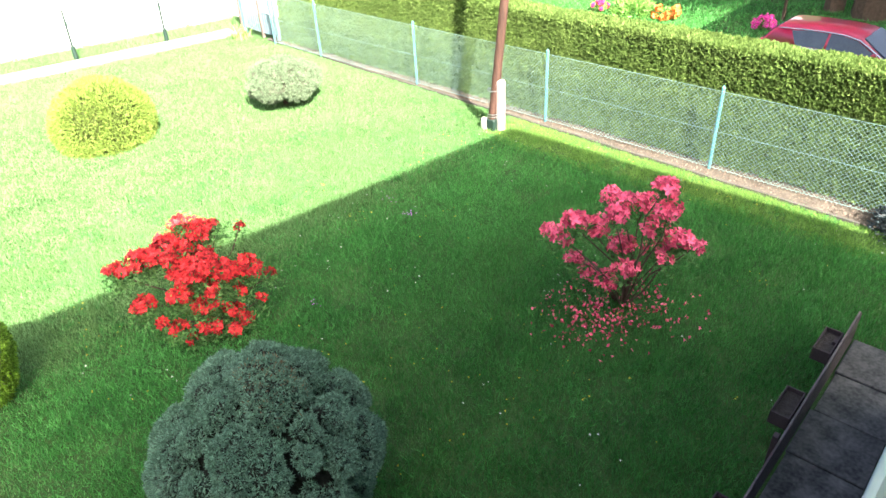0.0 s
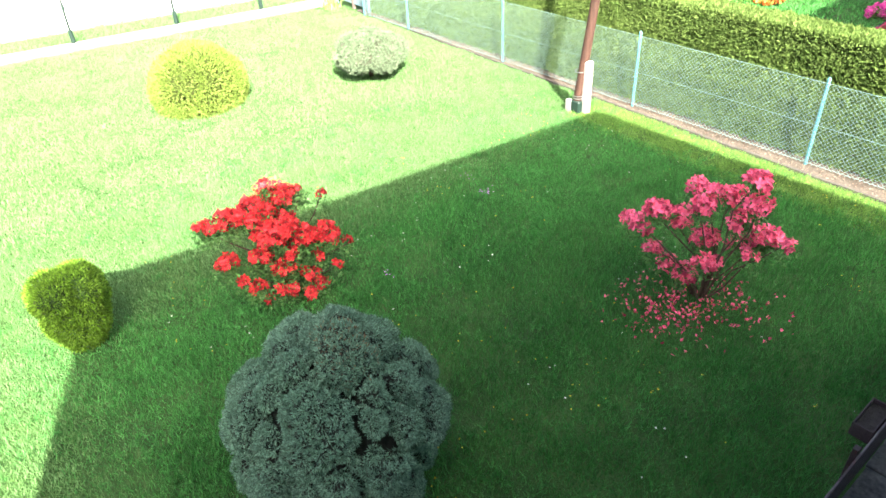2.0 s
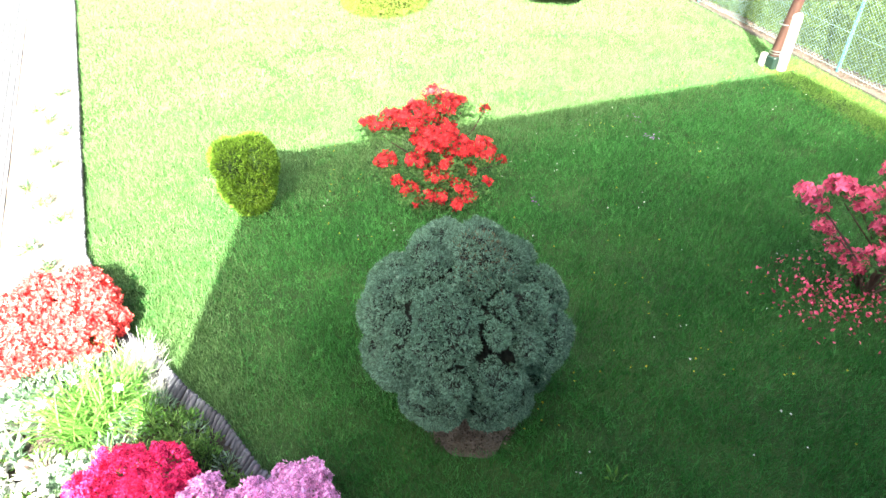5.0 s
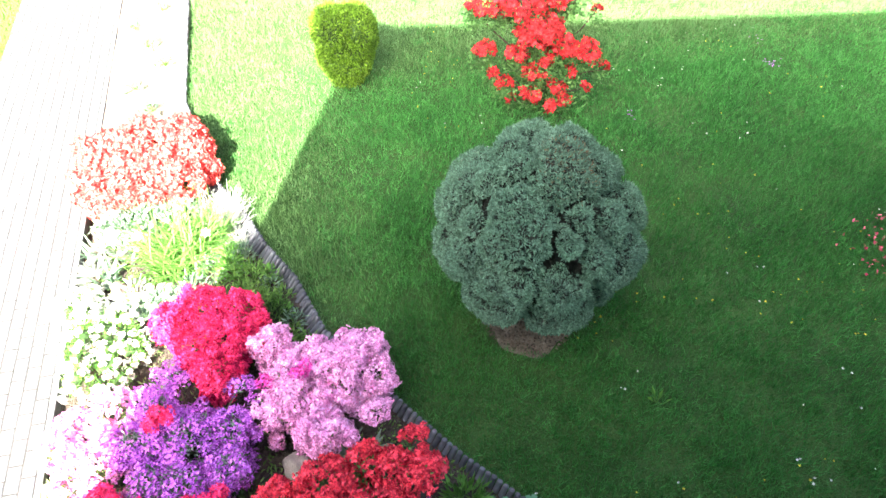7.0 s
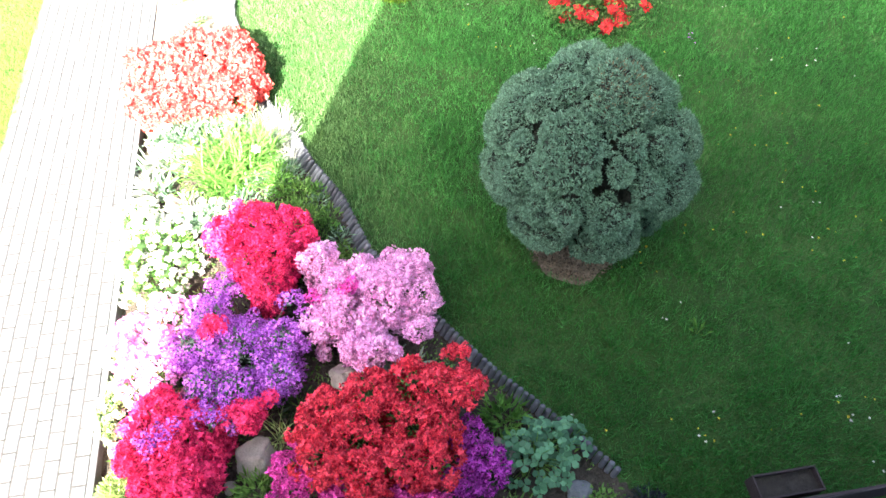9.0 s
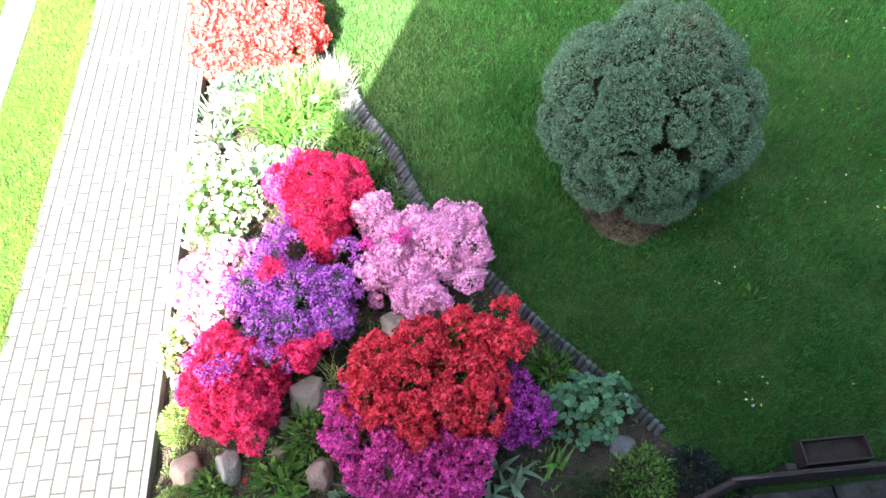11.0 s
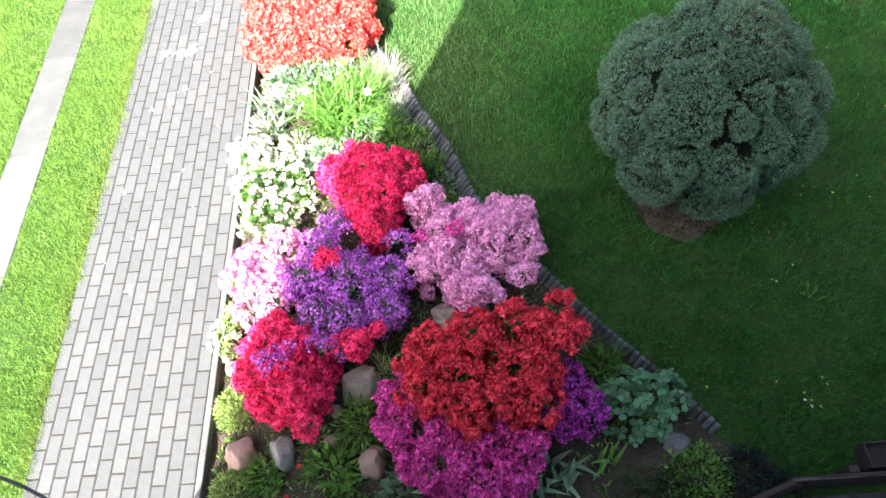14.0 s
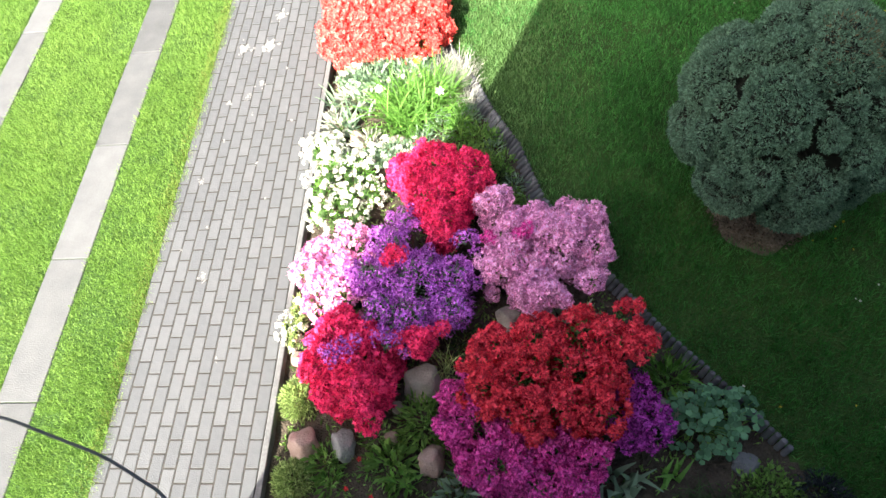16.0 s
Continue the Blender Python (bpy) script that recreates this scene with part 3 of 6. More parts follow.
house_part("wall", sloped_top(box_bm(HX0 + 0.36, HX1 - 0.36, HY0, HY0 + 0.36, 0, 5.6), ZL, ZR), M["plaster"])
roof = box_bm(HX0, HX1, HY0, HY1, 5.6, 5.7)
for v in roof.verts:
    t = (v.co.x - HX0) / (HX1 - HX0)
    v.co.z = ZL + (ZR - ZL) * t + (0.09 if v.co.z > 5.65 else 0.002)
house_part("roof", roof, M["roof"])
# Unseen overhang, added and sized so that its shadow covers the thuja.
eave = box_bm(HX0 - 0.18, HX0 - 0.002, HY0, HY1, 6.4, 6.9)
for v in eave.verts:
    if v.co.z > 6.5:
        v.co.z = ZL + 0.09 + (ZR - ZL) * (v.co.x - HX0) / (HX1 - HX0)
house_part("eave_box", eave, M["plaster"])
house_part("floor_slab", box_bm(HX0 + 0.36, HX1 - 0.36, HY0 + 0.36, HY1 - 0.36, 2.9, 3.1), M["concrete"])

# ---- terrace and its planter rail ----
terrace = thing("terrace", 7.2, -1.0, 0, "weathered dark grey slab terrace along the house wall", "terrace", kind="structure")
for i in range(8):
    x0 = 5.1 + i * 0.59
    bm = box_bm(x0 + 0.006, x0 + 0.584, -1.305, -0.735 + 0.012 * (i % 3 - 1), -0.05, 0.03 + 0.006 * (i % 2), 0.008)
    ob = part("slab", bm, M["terrace"], terrace)
    ob.matrix_parent_inverse = Matrix.Translation((-7.2, 1.0, 0))

RAIL_Z, RAIL_Y = 0.44, -0.70
rail = thing("planter_rail", 7.3, RAIL_Y, 0, "dark brown wooden low rail with a greyish top edge", "railing")


def rail_part(name, bm, mat, label=""):
    ob = part(name, bm, mat, rail, label)
    ob.matrix_parent_inverse = Matrix.Translation((-7.3, -RAIL_Y, 0))
    return ob


board = bmesh.new()
n = 24
prof = [(-0.009, RAIL_Z - 0.36), (0.009, RAIL_Z - 0.36), (0.009, RAIL_Z - 0.03), (0.007, RAIL_Z - 0.022), (-0.007, RAIL_Z - 0.022), (-0.009, RAIL_Z - 0.03)]
rings = []
for i in range(n + 1):
    x = 4.93 + (9.72 - 4.93) * i / n
    sag = -0.006 * math.sin(i * 1.3) - 0.03 * (i == 0)
    rings.append([board.verts.new((x, RAIL_Y - 0.02 * i / n + a, b + sag)) for a, b in prof])
for a, b in zip(rings, rings[1:]):
    for k in range(len(prof)):
        board.faces.new((a[k], a[(k + 1) % len(prof)], b[(k + 1) % len(prof)], b[k]))
board.faces.new(rings[0][::-1]), board.faces.new(rings[-1])
rail_part("board", board, M["brownwood"])
cap = box_bm(4.93, 9.72, RAIL_Y - 0.018, RAIL_Y - 0.002, RAIL_Z - 0.02, RAIL_Z - 0.006, 0.004)
for v in cap.verts:
    v.co.z -= 0.03 * (v.co.x < 5)
rail_part("cap_strip", cap, M["browncap"], "greyish top edge")
slant = box_bm(-0.45, 0, -0.018, 0.018, -0.05, 0.05, 0.006)
bmesh.ops.transform(slant, matrix=Matrix.Translation((4.96, RAIL_Y - 0.02, RAIL_Z - 0.06)) @ Matrix.Rotation(radians(-42), 4, 'Y') @ Matrix.Rotation(radians(12), 4, 'Z'), verts=slant.verts)
rail_part("slanted_brace", slant, M["brownwood"])
for x in (5.3, 6.55, 7.8, 9.2):
    rail_part("post", box_bm(x - 0.03, x + 0.03, RAIL_Y + 0.012, RAIL_Y + 0.055, 0, RAIL_Z - 0.05, 0.004), M["brownwood"])


def planter(x, y, length):
    ob = thing("planter_box", x, y, RAIL_Z - 0.17, "dark brown planter box with bare soil hung on the rail", "planter", "planters along the rail")
    w, h, t = 0.15, 0.13, 0.012
    part("side_panel", box_bm(-length / 2, length / 2, w / 2 - t, w / 2, 0, h, 0.002), M["brownwood"], ob)
    part("side_panel", box_bm(-length / 2, length / 2, -w / 2, -w / 2 + t, 0, h, 0.002), M["brownwood"], ob)
    part("end_panel", box_bm(-length / 2, -length / 2 + t, -w / 2 + t, w / 2 - t, 0, h, 0.002), M["brownwood"], ob)
    part("end_panel", box_bm(length / 2 - t, length / 2, -w / 2 + t, w / 2 - t, 0, h, 0.002), M["brownwood"], ob)
    part("base", box_bm(-length / 2 + t, length / 2 - t, -w / 2 + t, w / 2 - t, 0, 0.012), M["brownwood"], ob)
    bm = bmesh.new()
    bmesh.ops.create_grid(bm, x_segments=14, y_segments=5, size=0.5)
    for v in bm.verts:
        v.co = Vector((v.co.x * (length - 2 * t), v.co.y * (w - 2 * t), 0.085 + 0.012 * noise.noise(Vector((v.co.x * 9 + x, v.co.y * 4, 1)))))
    part("potting_soil", bm, M["potting"], ob, "dry brown soil")


for x, y, length in ((5.60, 0.105, 0.41), (6.83, 0.088, 0.38), (8.19, 0.088, 0.37), (9.16, 0.088, 0.37)):
    planter(x, RAIL_Y + y, length)

# ---- hanging cable ----
cable_pts = [(0.88, -1.31, 2.62), (0.9, -1.0, 2.46), (1.02, -0.76, 2.46), (1.26, -0.79, 2.5), (1.5, -0.87, 2.5), (1.69, -0.93, 2.51), (1.82, -0.995, 2.5), (1.95, -1.06, 2.5), (2.2, -1.31, 2.58)]
cu = bpy.data.curves.new("hanging_cable", 'CURVE')
cu.dimensions = '3D'
sp = cu.splines.new('NURBS')
sp.points.add(len(cable_pts) - 1)
for a, b in zip(sp.points, cable_pts):
    a.co = (*b, 1)
sp.use_endpoint_u, sp.order_u = True, 3
cu.bevel_depth, cu.bevel_resolution = 0.0054, 2
cu.materials.append(M["cable"])
tagged(new("hanging_cable", cu), "dark grey cable strung from the house wall", "cable")

# ---- fence ----
fence = thing("wire_fence", 12.45, 5, 0, "chain-link fence with turquoise steel posts", "fence")


def fence_part(name, data, mat, label="", kind=""):
    ob = part(name, data, mat, fence, label, kind=kind)
    ob.matrix_parent_inverse = Matrix.Translation((-12.45, -5, 0))
    return ob


POSTS = [-1.15, 1.92, 4.82, 7.95, 11.07, 12.9]
for y in POSTS:
    x = float(fence_x(y))
    bm = bmesh.new()
    bmesh.ops.create_cone(bm, segments=12, radius1=0.024, radius2=0.024, depth=1.30, matrix=Matrix.Translation((x, y, 0.58)), cap_ends=True)
    bmesh.ops.create_cone(bm, segments=12, radius1=0.029, radius2=0.012, depth=0.03, matrix=Matrix.Translation((x, y, 1.243)), cap_ends=True)
    fence_part("post", bm, M["post"])


def wire(p, q, r=0.0019):
    return tube(np.array([p, q]), r, r, 3)


for y0, y1 in zip(POSTS, POSTS[1:]):
    out = []
    step, h = 0.062, 1.13
    k = -h
    while k < (y1 - y0):
        for sgn in (1, -1):
            a, b = max(k, 0.0), min(k + h, y1 - y0)
            if b > a + 0.01:
                za, zb = (a - k), (b - k)
                if sgn < 0:
                    za, zb = h - za, h - zb
                out.append(wire((fence_x(y0 + a) - 0.03 + 0.002 * sgn, y0 + a, 0.06 + za), (fence_x(y0 + b) - 0.03 + 0.002 * sgn, y0 + b, 0.06 + zb)))
        k += step
    fence_part("wire_mesh", mesh_of("wire_mesh", *merge(*out), M["wire"]), None)
    for z in (0.08, 0.62, 1.19):
        fence_part("tension_wire", mesh_of("tension_wire", *wire((fence_x(y0) - 0.032, y0, z), (fence_x(y1) - 0.032, y1, z), 0.0036), M["wire"]), None)

strip = bmesh.new()
for i in range(27):
    y0 = -0.15 + i * 0.5
    v = []
    for z in (-0.08, 0.045 + 0.004 * (i % 3)):
        for x, y in ((strip_x(y0), y0 + 0.004), (strip_x(y0) + 0.038, y0 + 0.004), (strip_x(y0 + 0.5) + 0.038, y0 + 0.496), (strip_x(y0 + 0.5), y0 + 0.496)):
            v.append(strip.verts.new((float(x), y, z)))
    for f in ((0, 3, 2, 1), (4, 5, 6, 7), (0, 1, 5, 4), (1, 2, 6, 5), (2, 3, 7, 6), (3, 0, 4, 7)):
        strip.faces.new([v[k] for k in f])
tagged(new("fence_kerb", bm_mesh("fence_kerb", strip, M["kerb_old"])), "narrow grey concrete edging under the fence", "kerb", kind="structure")
yy = np.linspace(-1.6, 13.4, 120)
lx = np.stack([strip_x(yy) + 0.05, strip_x(yy) + 0.3, fence_x(yy) + 0.3, fence_x(yy) + 0.75], 1)
lv = np.stack([lx, np.repeat(yy[:, None], 4, 1), 0.012 + 0.03 * value_noise(lx, np.repeat(yy[:, None], 4, 1), 0.2, 31)], 2).reshape(-1, 3)
q = (np.arange(119)[:, None] * 4 + np.arange(3)[None]).ravel()
tagged(new("litter_strip", mesh_of("litter_strip", lv, np.stack([q, q + 1, q + 5, q + 4], 1), M["leaf_litter"], True)), "brown leaf litter strip below the hedge", "leaf litter", kind="structure")
n = 6000
y = rng.uniform(-0.2, 13.2, n)
x = strip_x(y) + 0.06 + rng.uniform(0, 1, n) * (fence_x(y) + 0.35 - strip_x(y))
tagged(new("fallen_leaves", mesh_of("fallen_leaves", *leaves(np.stack([x, y, np.full(n, 0.035)], 1), np.tile([0, 0, 0.15], (n, 1)), 0.035, 0.02, 0.8), M["mulch"])), "dry brown fallen leaves under the fence", "leaves", kind="stuff")

# ---- hedge ----
hedge = thing("hedge", 13.1, 5, 0, "clipped yellow-green privet hedge behind the fence", "hedge")


def hedge_face(y):
    return 12.70 + 0.022 * y


def hedge_top(y):
    return 1.645 + 0.022 * np.maximum(y - 5, 0)


hy = np.linspace(-4.0, 12.95, 150)
HT = 0.50
prof = [(-0.08, 0.0), (-0.015, 0.5), (0.05, 1.0), (0.5, 1.0), (0.5, 0.5), (0.5, 0.0)]
hv = np.array([[hedge_face(t) + a * (HT if a > 0.2 else 1), t, (hedge_top(t) - 0.05) * b] for t in hy for a, b in [(p0 if p0 < 0.2 else 0.9, b0) for p0, b0 in prof]])
q = (np.arange(149)[:, None] * 6 + np.arange(5)[None]).ravel()
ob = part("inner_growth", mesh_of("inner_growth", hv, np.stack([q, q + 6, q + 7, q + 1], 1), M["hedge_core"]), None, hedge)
ob.matrix_parent_inverse = Matrix.Translation((-13.1, -5, 0))
n = 190000
y = rng.uniform(-4, 12.95, n)
z = rng.uniform(0.02, 1, n) ** 0.9 * hedge_top(y)
bulge = 0.035 * (value_noise(y + 7, z, 0.35, 41) - 0.5)
p1 = np.stack([hedge_face(y) + 0.04 - 0.15 * (1 - z / hedge_top(y)) + bulge + rng.uniform(-0.016, 0.016, n), y, z], 1)
m = 60000
y = rng.uniform(-4, 12.95, m)
u = rng.uniform(0, 1, m)
p2 = np.stack([hedge_face(y) + 0.02 + u * HT, y, hedge_top(y) - 0.04 + 0.05 * value_noise(y + 3, u * 3, 0.3, 42) + rng.uniform(-0.02, 0.02, m) - 0.05 * (np.abs(u - 0.5) > 0.46)], 1)
dirs = np.concatenate([np.tile([-1.0, 0, 0.35], (n, 1)), np.tile([-0.1, 0, 1.0], (m, 1))])
ob = part("foliage", mesh_of("foliage", *leaves(np.concatenate([p1, p2]), dirs, 0.066, 0.041, 0.5), M["hedge"]), None, hedge, kind="stuff")
ob.matrix_parent_inverse = Matrix.Translation((-13.1, -5, 0))

# ---- utility pole ----
pole = thing("utility_pole", 11.76, 5.38, 0, "brown wooden pole strapped to a pale concrete stub", "pole")
part("shaft", mesh_of("shaft", *tube([(0, 0, 0.16), (0.085, -0.065, 1.2), (0.235, -0.215, 3.2), (0.46, -0.43, 6.4)], 0.080, 0.058, 14), M["pole"], True), None, pole)
stub = box_bm(0.0, 0.13, -0.19, -0.05, -0.1, 0.86, 0.03)
part("concrete_stub", stub, M["concrete"], pole, "pale concrete stub post")
part("concrete_stub", box_bm(-0.12, -0.02, 0.06, 0.17, -0.1, 0.2, 0.02), M["concrete"], pole, "short concrete stub")
part("footing", box_bm(-0.09, 0.06, -0.1, 0.08, -0.05, 0.2, 0.02), M["darkmetal"], pole, "dark metal shoe")
for z in (0.24, 0.28, 0.68):
    bm = bmesh.new()
    bmesh.ops.create_cone(bm, segments=18, radius1=0.093, radius2=0.093, depth=0.018, matrix=Matrix.Translation((0.012 * z * 3, 0, z)), cap_ends=False)
    part("strap", bm, M["steel"], pole)

# ---- edging logs, pavers ----
def log_mesh(name, mat):
    bm = bmesh.new()
    bmesh.ops.create_cone(bm, segments=10, radius1=0.0212, radius2=0.0212, depth=0.105, cap_ends=True)
    top = [e for e in bm.edges if all(v.co.z > 0.045 for v in e.verts)]
    bmesh.ops.bevel(bm, geom=top, offset=0.009, segments=1, affect='EDGES')
    return bm_mesh(name, bm, mat)

# ---- clipped conifers ----
def conifer(name, at, lobes, count, needle, mat, core_mat, label, category="conifer", low=-0.75, gap=0.97, trunk=0.06, inset=0.02, core=0.88, spread=0.55):
    root = thing(name, *at, label, category)
    p, nn = lobe_points(lobes, count, low, 0.03, gap)
    p = p + nn * (lumps(p[:, :], 6.0, 0.03)[:, None] + rng.uniform(-inset, 0.012, (len(p), 1)))
    # Dark core mesh imitates the shade behind the outer sprays.
    part("inner_growth", mesh_of("inner_growth", *lobe_core(lobes, core), core_mat, True), None, root, kind="stuff")
    part("foliage", mesh_of("foliage", *leaves(p, nn, *needle, spread=spread), mat), None, root, kind="stuff")
    top = max(c[2] for c, r in lobes)
    part("trunk", mesh_of("trunk", *tube([(0, 0, -0.05), (0.01, 0.02, top * 0.4), (0, 0, top * 0.85)], trunk, trunk * 0.5, 9), M["twig"]), None, root)
    return root


def cloud_conifer(name, at, centre, radii, cells, hollows, count, needle, mat, core_mat, label, trunk, cleft=0.18, dry=None, seed=5, narrow=0.22):
    """A clipped conifer: one rounded body parted by narrow clefts into domed lobes. cells: direction from the centre and width of a lobe."""
    root = thing(name, *at, label, "conifer")
    g = np.random.default_rng(seed)
    centre, radii = np.asarray(centre, float), np.asarray(radii, float)
    seeds = [unit(np.array(c[:3])) for c in cells]
    wide = [c[3] for c in cells]
    i = np.arange(60) + 0.5
    for z, a in zip(1 - 2 * i / 60, i * 2.39996):
        q = np.array([math.sqrt(1 - z * z) * math.cos(a), math.sqrt(1 - z * z) * math.sin(a), z])
        if z > -0.75 and min(np.linalg.norm((q - k) * radii) - 0.75 * w for k, w in zip(seeds, wide)) > 0.20:
            seeds.append(q), wide.append(0.30)
    first_hollow = len(seeds)
    for c in hollows:
        seeds.append(unit(np.array(c[:3]))), wide.append(c[3])
    seeds, wide = np.array(seeds), np.array(wide)

    def body(d):
        """Place, lobe and outward direction for unit directions d."""
        wob = d + 0.045 * np.stack([value_noise(d[:, 1] * 3 + 5 + k, d[:, 2] * 3 + 5 + d[:, 0], 0.35, 80 + k) - 0.5 for k in range(3)], 1)
        f = np.linalg.norm((wob[:, None] - seeds[None]) * radii, axis=2) / wide[None]
        o = np.argsort(f, 1)
        f1, f2 = np.take_along_axis(f, o[:, :1], 1)[:, 0], np.take_along_axis(f, o[:, 1:2], 1)[:, 0]
        w1, w2 = wide[o[:, 0]], wide[o[:, 1]]
        edge = (f2 - f1) * w1 * w2 / (w1 + w2)
        deep = 0.2 + 1.2 * value_noise(d[:, 0] * 2 + 9 + d[:, 2], d[:, 1] * 2 + 9, 0.4, 88)
        dip = cleft * deep * np.exp(-(edge / 0.05) ** 2)
        dome = 0.52 * np.minimum(w1, 0.36) * (np.sqrt(np.clip(1.25 - np.minimum(f1, 1.1) ** 2, 0.03, None)) - 0.85)
        dip = np.where(o[:, 0] >= first_hollow, 0.30, dip)
        r = np.linalg.norm(d * radii, axis=1)
        p = d * radii * ((r - dip + dome) / r)[:, None]
        p[:, :2] *= 1 - narrow * smooth(0.1, 1.0, d[:, 2:3])
        p = p + centre
        mid = centre + seeds[o[:, 0]] * radii * (1 - 0.85 * wide[o[:, 0]] / radii.mean())[:, None]
        return p, o[:, 0], unit(p - mid), dip

    v, f = ico(6)
    p, lab, nn, dip = body(v)
    p = p - nn * 0.035
    fl = lab[f[:, 0]]
    d = unit(g.normal(size=(count * 3, 3)))
    d = d[d[:, 2] > -0.85]
    q, ql, qn, qd = body(d)
    ok = (ql < first_hollow) & (qd < cleft * 0.52) & (q[:, 2] > 0.06)
    q, ql, qn = q[ok], ql[ok], qn[ok]
    for k in range(len(seeds)):
        fk = f[fl == k]
        if len(fk) < 8:
            continue
        used, inv = np.unique(fk, return_inverse=True)
        low = p[used]
        low[:, 2] = np.maximum(low[:, 2], 0.05)
        # The core's dark colour shows in the clefts and imitates shade there.
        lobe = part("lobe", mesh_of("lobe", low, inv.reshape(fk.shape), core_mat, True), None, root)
        sel = ql == k
        if sel.sum() < 12:
            continue
        c, m_ = thin_out(q[sel], qn[sel], 2.1 * needle[0], 700)
        n = 110
        c = c + m_ * g.uniform(-0.4, 0.4, (len(c), 1)) * needle[0]
        dd = unit(np.repeat(m_, n, 0) * 0.75 + unit(rng.normal(size=(len(c) * n, 3))))
        big = np.repeat(g.uniform(1.0, 1.7, len(c)), n)[:, None] * needle[0]
        at_ = np.repeat(c, n, 0) + dd * big * rng.uniform(0.7, 1.1, (len(c) * n, 1)) - np.repeat(m_, n, 0) * needle[0]
        part("needles", mesh_of("needles", *leaves(at_, dd, *needle, spread=0.6), mat), None, lobe, kind="stuff")
    if dry is not None:
        sel = (np.linalg.norm(q - np.array(dry[:3]), axis=1) < dry[3]) & (g.uniform(size=len(q)) < dry[4])
        part("dry_growth", mesh_of("dry_growth", *leaves(q[sel] + qn[sel] * 0.015, qn[sel], needle[0] * 1.1, needle[1], spread=0.6), M["spruce_dry"]), None, root, "brown dry tips", kind="stuff")
    part("trunk", mesh_of("trunk", *tube([(0, 0, -0.05), (0.01, 0.02, centre[2] * 0.6), (0, 0, centre[2] * 1.2)], trunk, trunk * 0.5, 9), M["twig"]), None, root)
    return root


cloud_conifer("cloud_pruned_conifer", (4.99, 1.85, 0), (-0.015, 0.02, 0.785), (0.765, 0.775, 0.825),
              [(0.05, -0.27, 0.96, 0.46), (-0.40, -0.09, 0.91, 0.24), (-0.42, 0.33, 0.85, 0.20), (-0.71, 0.02, 0.70, 0.17), (-0.54, -0.58, 0.60, 0.42), (-0.86, -0.27, 0.45, 0.17), (-0.92, -0.37, 0.15, 0.19), (-0.72, -0.69, 0.01, 0.17),
               (-0.49, -0.86, 0.12, 0.21), (-0.10, -0.99, 0.10, 0.23), (-0.03, -0.83, 0.55, 0.17), (0.14, -0.72, 0.68, 0.18), (0.50, -0.67, 0.55, 0.22), (0.28, -0.88, 0.39, 0.17), (0.57, -0.12, 0.81, 0.20)],
              [(-0.26, -0.90, 0.36, 0.07), (0.05, -0.96, 0.32, 0.09)], 26000, (0.026, 0.0078), M["spruce"], M["spruce_shade"],
              "large blue-green conifer clipped into rounded cloud lobes", 0.07, dry=(0.05, -0.25, 1.6, 0.28, 0.09))
a = np.linspace(0, 2 * np.pi, 48, endpoint=False)
mr = MULCH[2] * (1 + 0.08 * np.sin(3 * a + 1) + 0.05 * np.sin(7 * a))
mv = np.concatenate([np.stack([MULCH[0] + k * mr * np.cos(a), MULCH[1] + k * mr * np.sin(a), np.full(48, 0.006 + 0.02 * (1 - k))], 1) for k in (1.0, 0.66, 0.33, 0.02)])
mf = np.array([(r * 48 + j, r * 48 + (j + 1) % 48, (r + 1) * 48 + (j + 1) % 48, (r + 1) * 48 + j) for r in range(3) for j in range(48)])
tagged(new("bark_mulch_ring", mesh_of("bark_mulch_ring", mv, mf, M["mulch_bed"], True)), "reddish-brown bark mulch ring round the conifer base", "mulch", kind="stuff")
n = 2600
ang, rad = rng.uniform(0, 6.283, n), np.sqrt(rng.uniform(0, 1, n)) * MULCH[2] * 1.02
tagged(new("bark_chips", mesh_of("bark_chips", *leaves(np.stack([MULCH[0] + rad * np.cos(ang), MULCH[1] + rad * np.sin(ang), np.full(n, 0.025)], 1), np.tile([0, 0, 0.1], (n, 1)), 0.024, 0.014, 0.7), M["mulch"])), "reddish bark chips on the mulch ring", "bark chips", kind="stuff")

# yew-like column with a flat top
COL = [((0, 0, 0.16), (0.17, 0.17, 0.2)), ((0.0, 0.0, 0.40), (0.27, 0.26, 0.30)), ((0.02, 0.0, 0.64), (0.295, 0.285, 0.30)), ((-0.10, -0.08, 0.76), (0.2, 0.19, 0.21)),
       ((0.11, 0.08, 0.75), (0.2, 0.19, 0.22)), ((0.1, -0.1, 0.74), (0.18, 0.18, 0.21)), ((-0.1, 0.1, 0.75), (0.19, 0.18, 0.21))]
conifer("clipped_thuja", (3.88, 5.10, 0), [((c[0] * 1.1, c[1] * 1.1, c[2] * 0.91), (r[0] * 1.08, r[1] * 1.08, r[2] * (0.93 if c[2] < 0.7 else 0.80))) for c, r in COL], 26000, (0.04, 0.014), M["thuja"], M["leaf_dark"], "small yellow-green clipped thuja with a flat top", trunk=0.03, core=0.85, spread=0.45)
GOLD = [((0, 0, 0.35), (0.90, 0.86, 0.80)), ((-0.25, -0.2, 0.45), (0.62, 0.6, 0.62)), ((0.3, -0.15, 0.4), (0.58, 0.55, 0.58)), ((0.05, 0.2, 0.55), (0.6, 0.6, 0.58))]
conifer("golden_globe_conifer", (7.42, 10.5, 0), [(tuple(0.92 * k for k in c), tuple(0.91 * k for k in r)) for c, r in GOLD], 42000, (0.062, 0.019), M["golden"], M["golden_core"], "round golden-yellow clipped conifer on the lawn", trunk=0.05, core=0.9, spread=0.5)
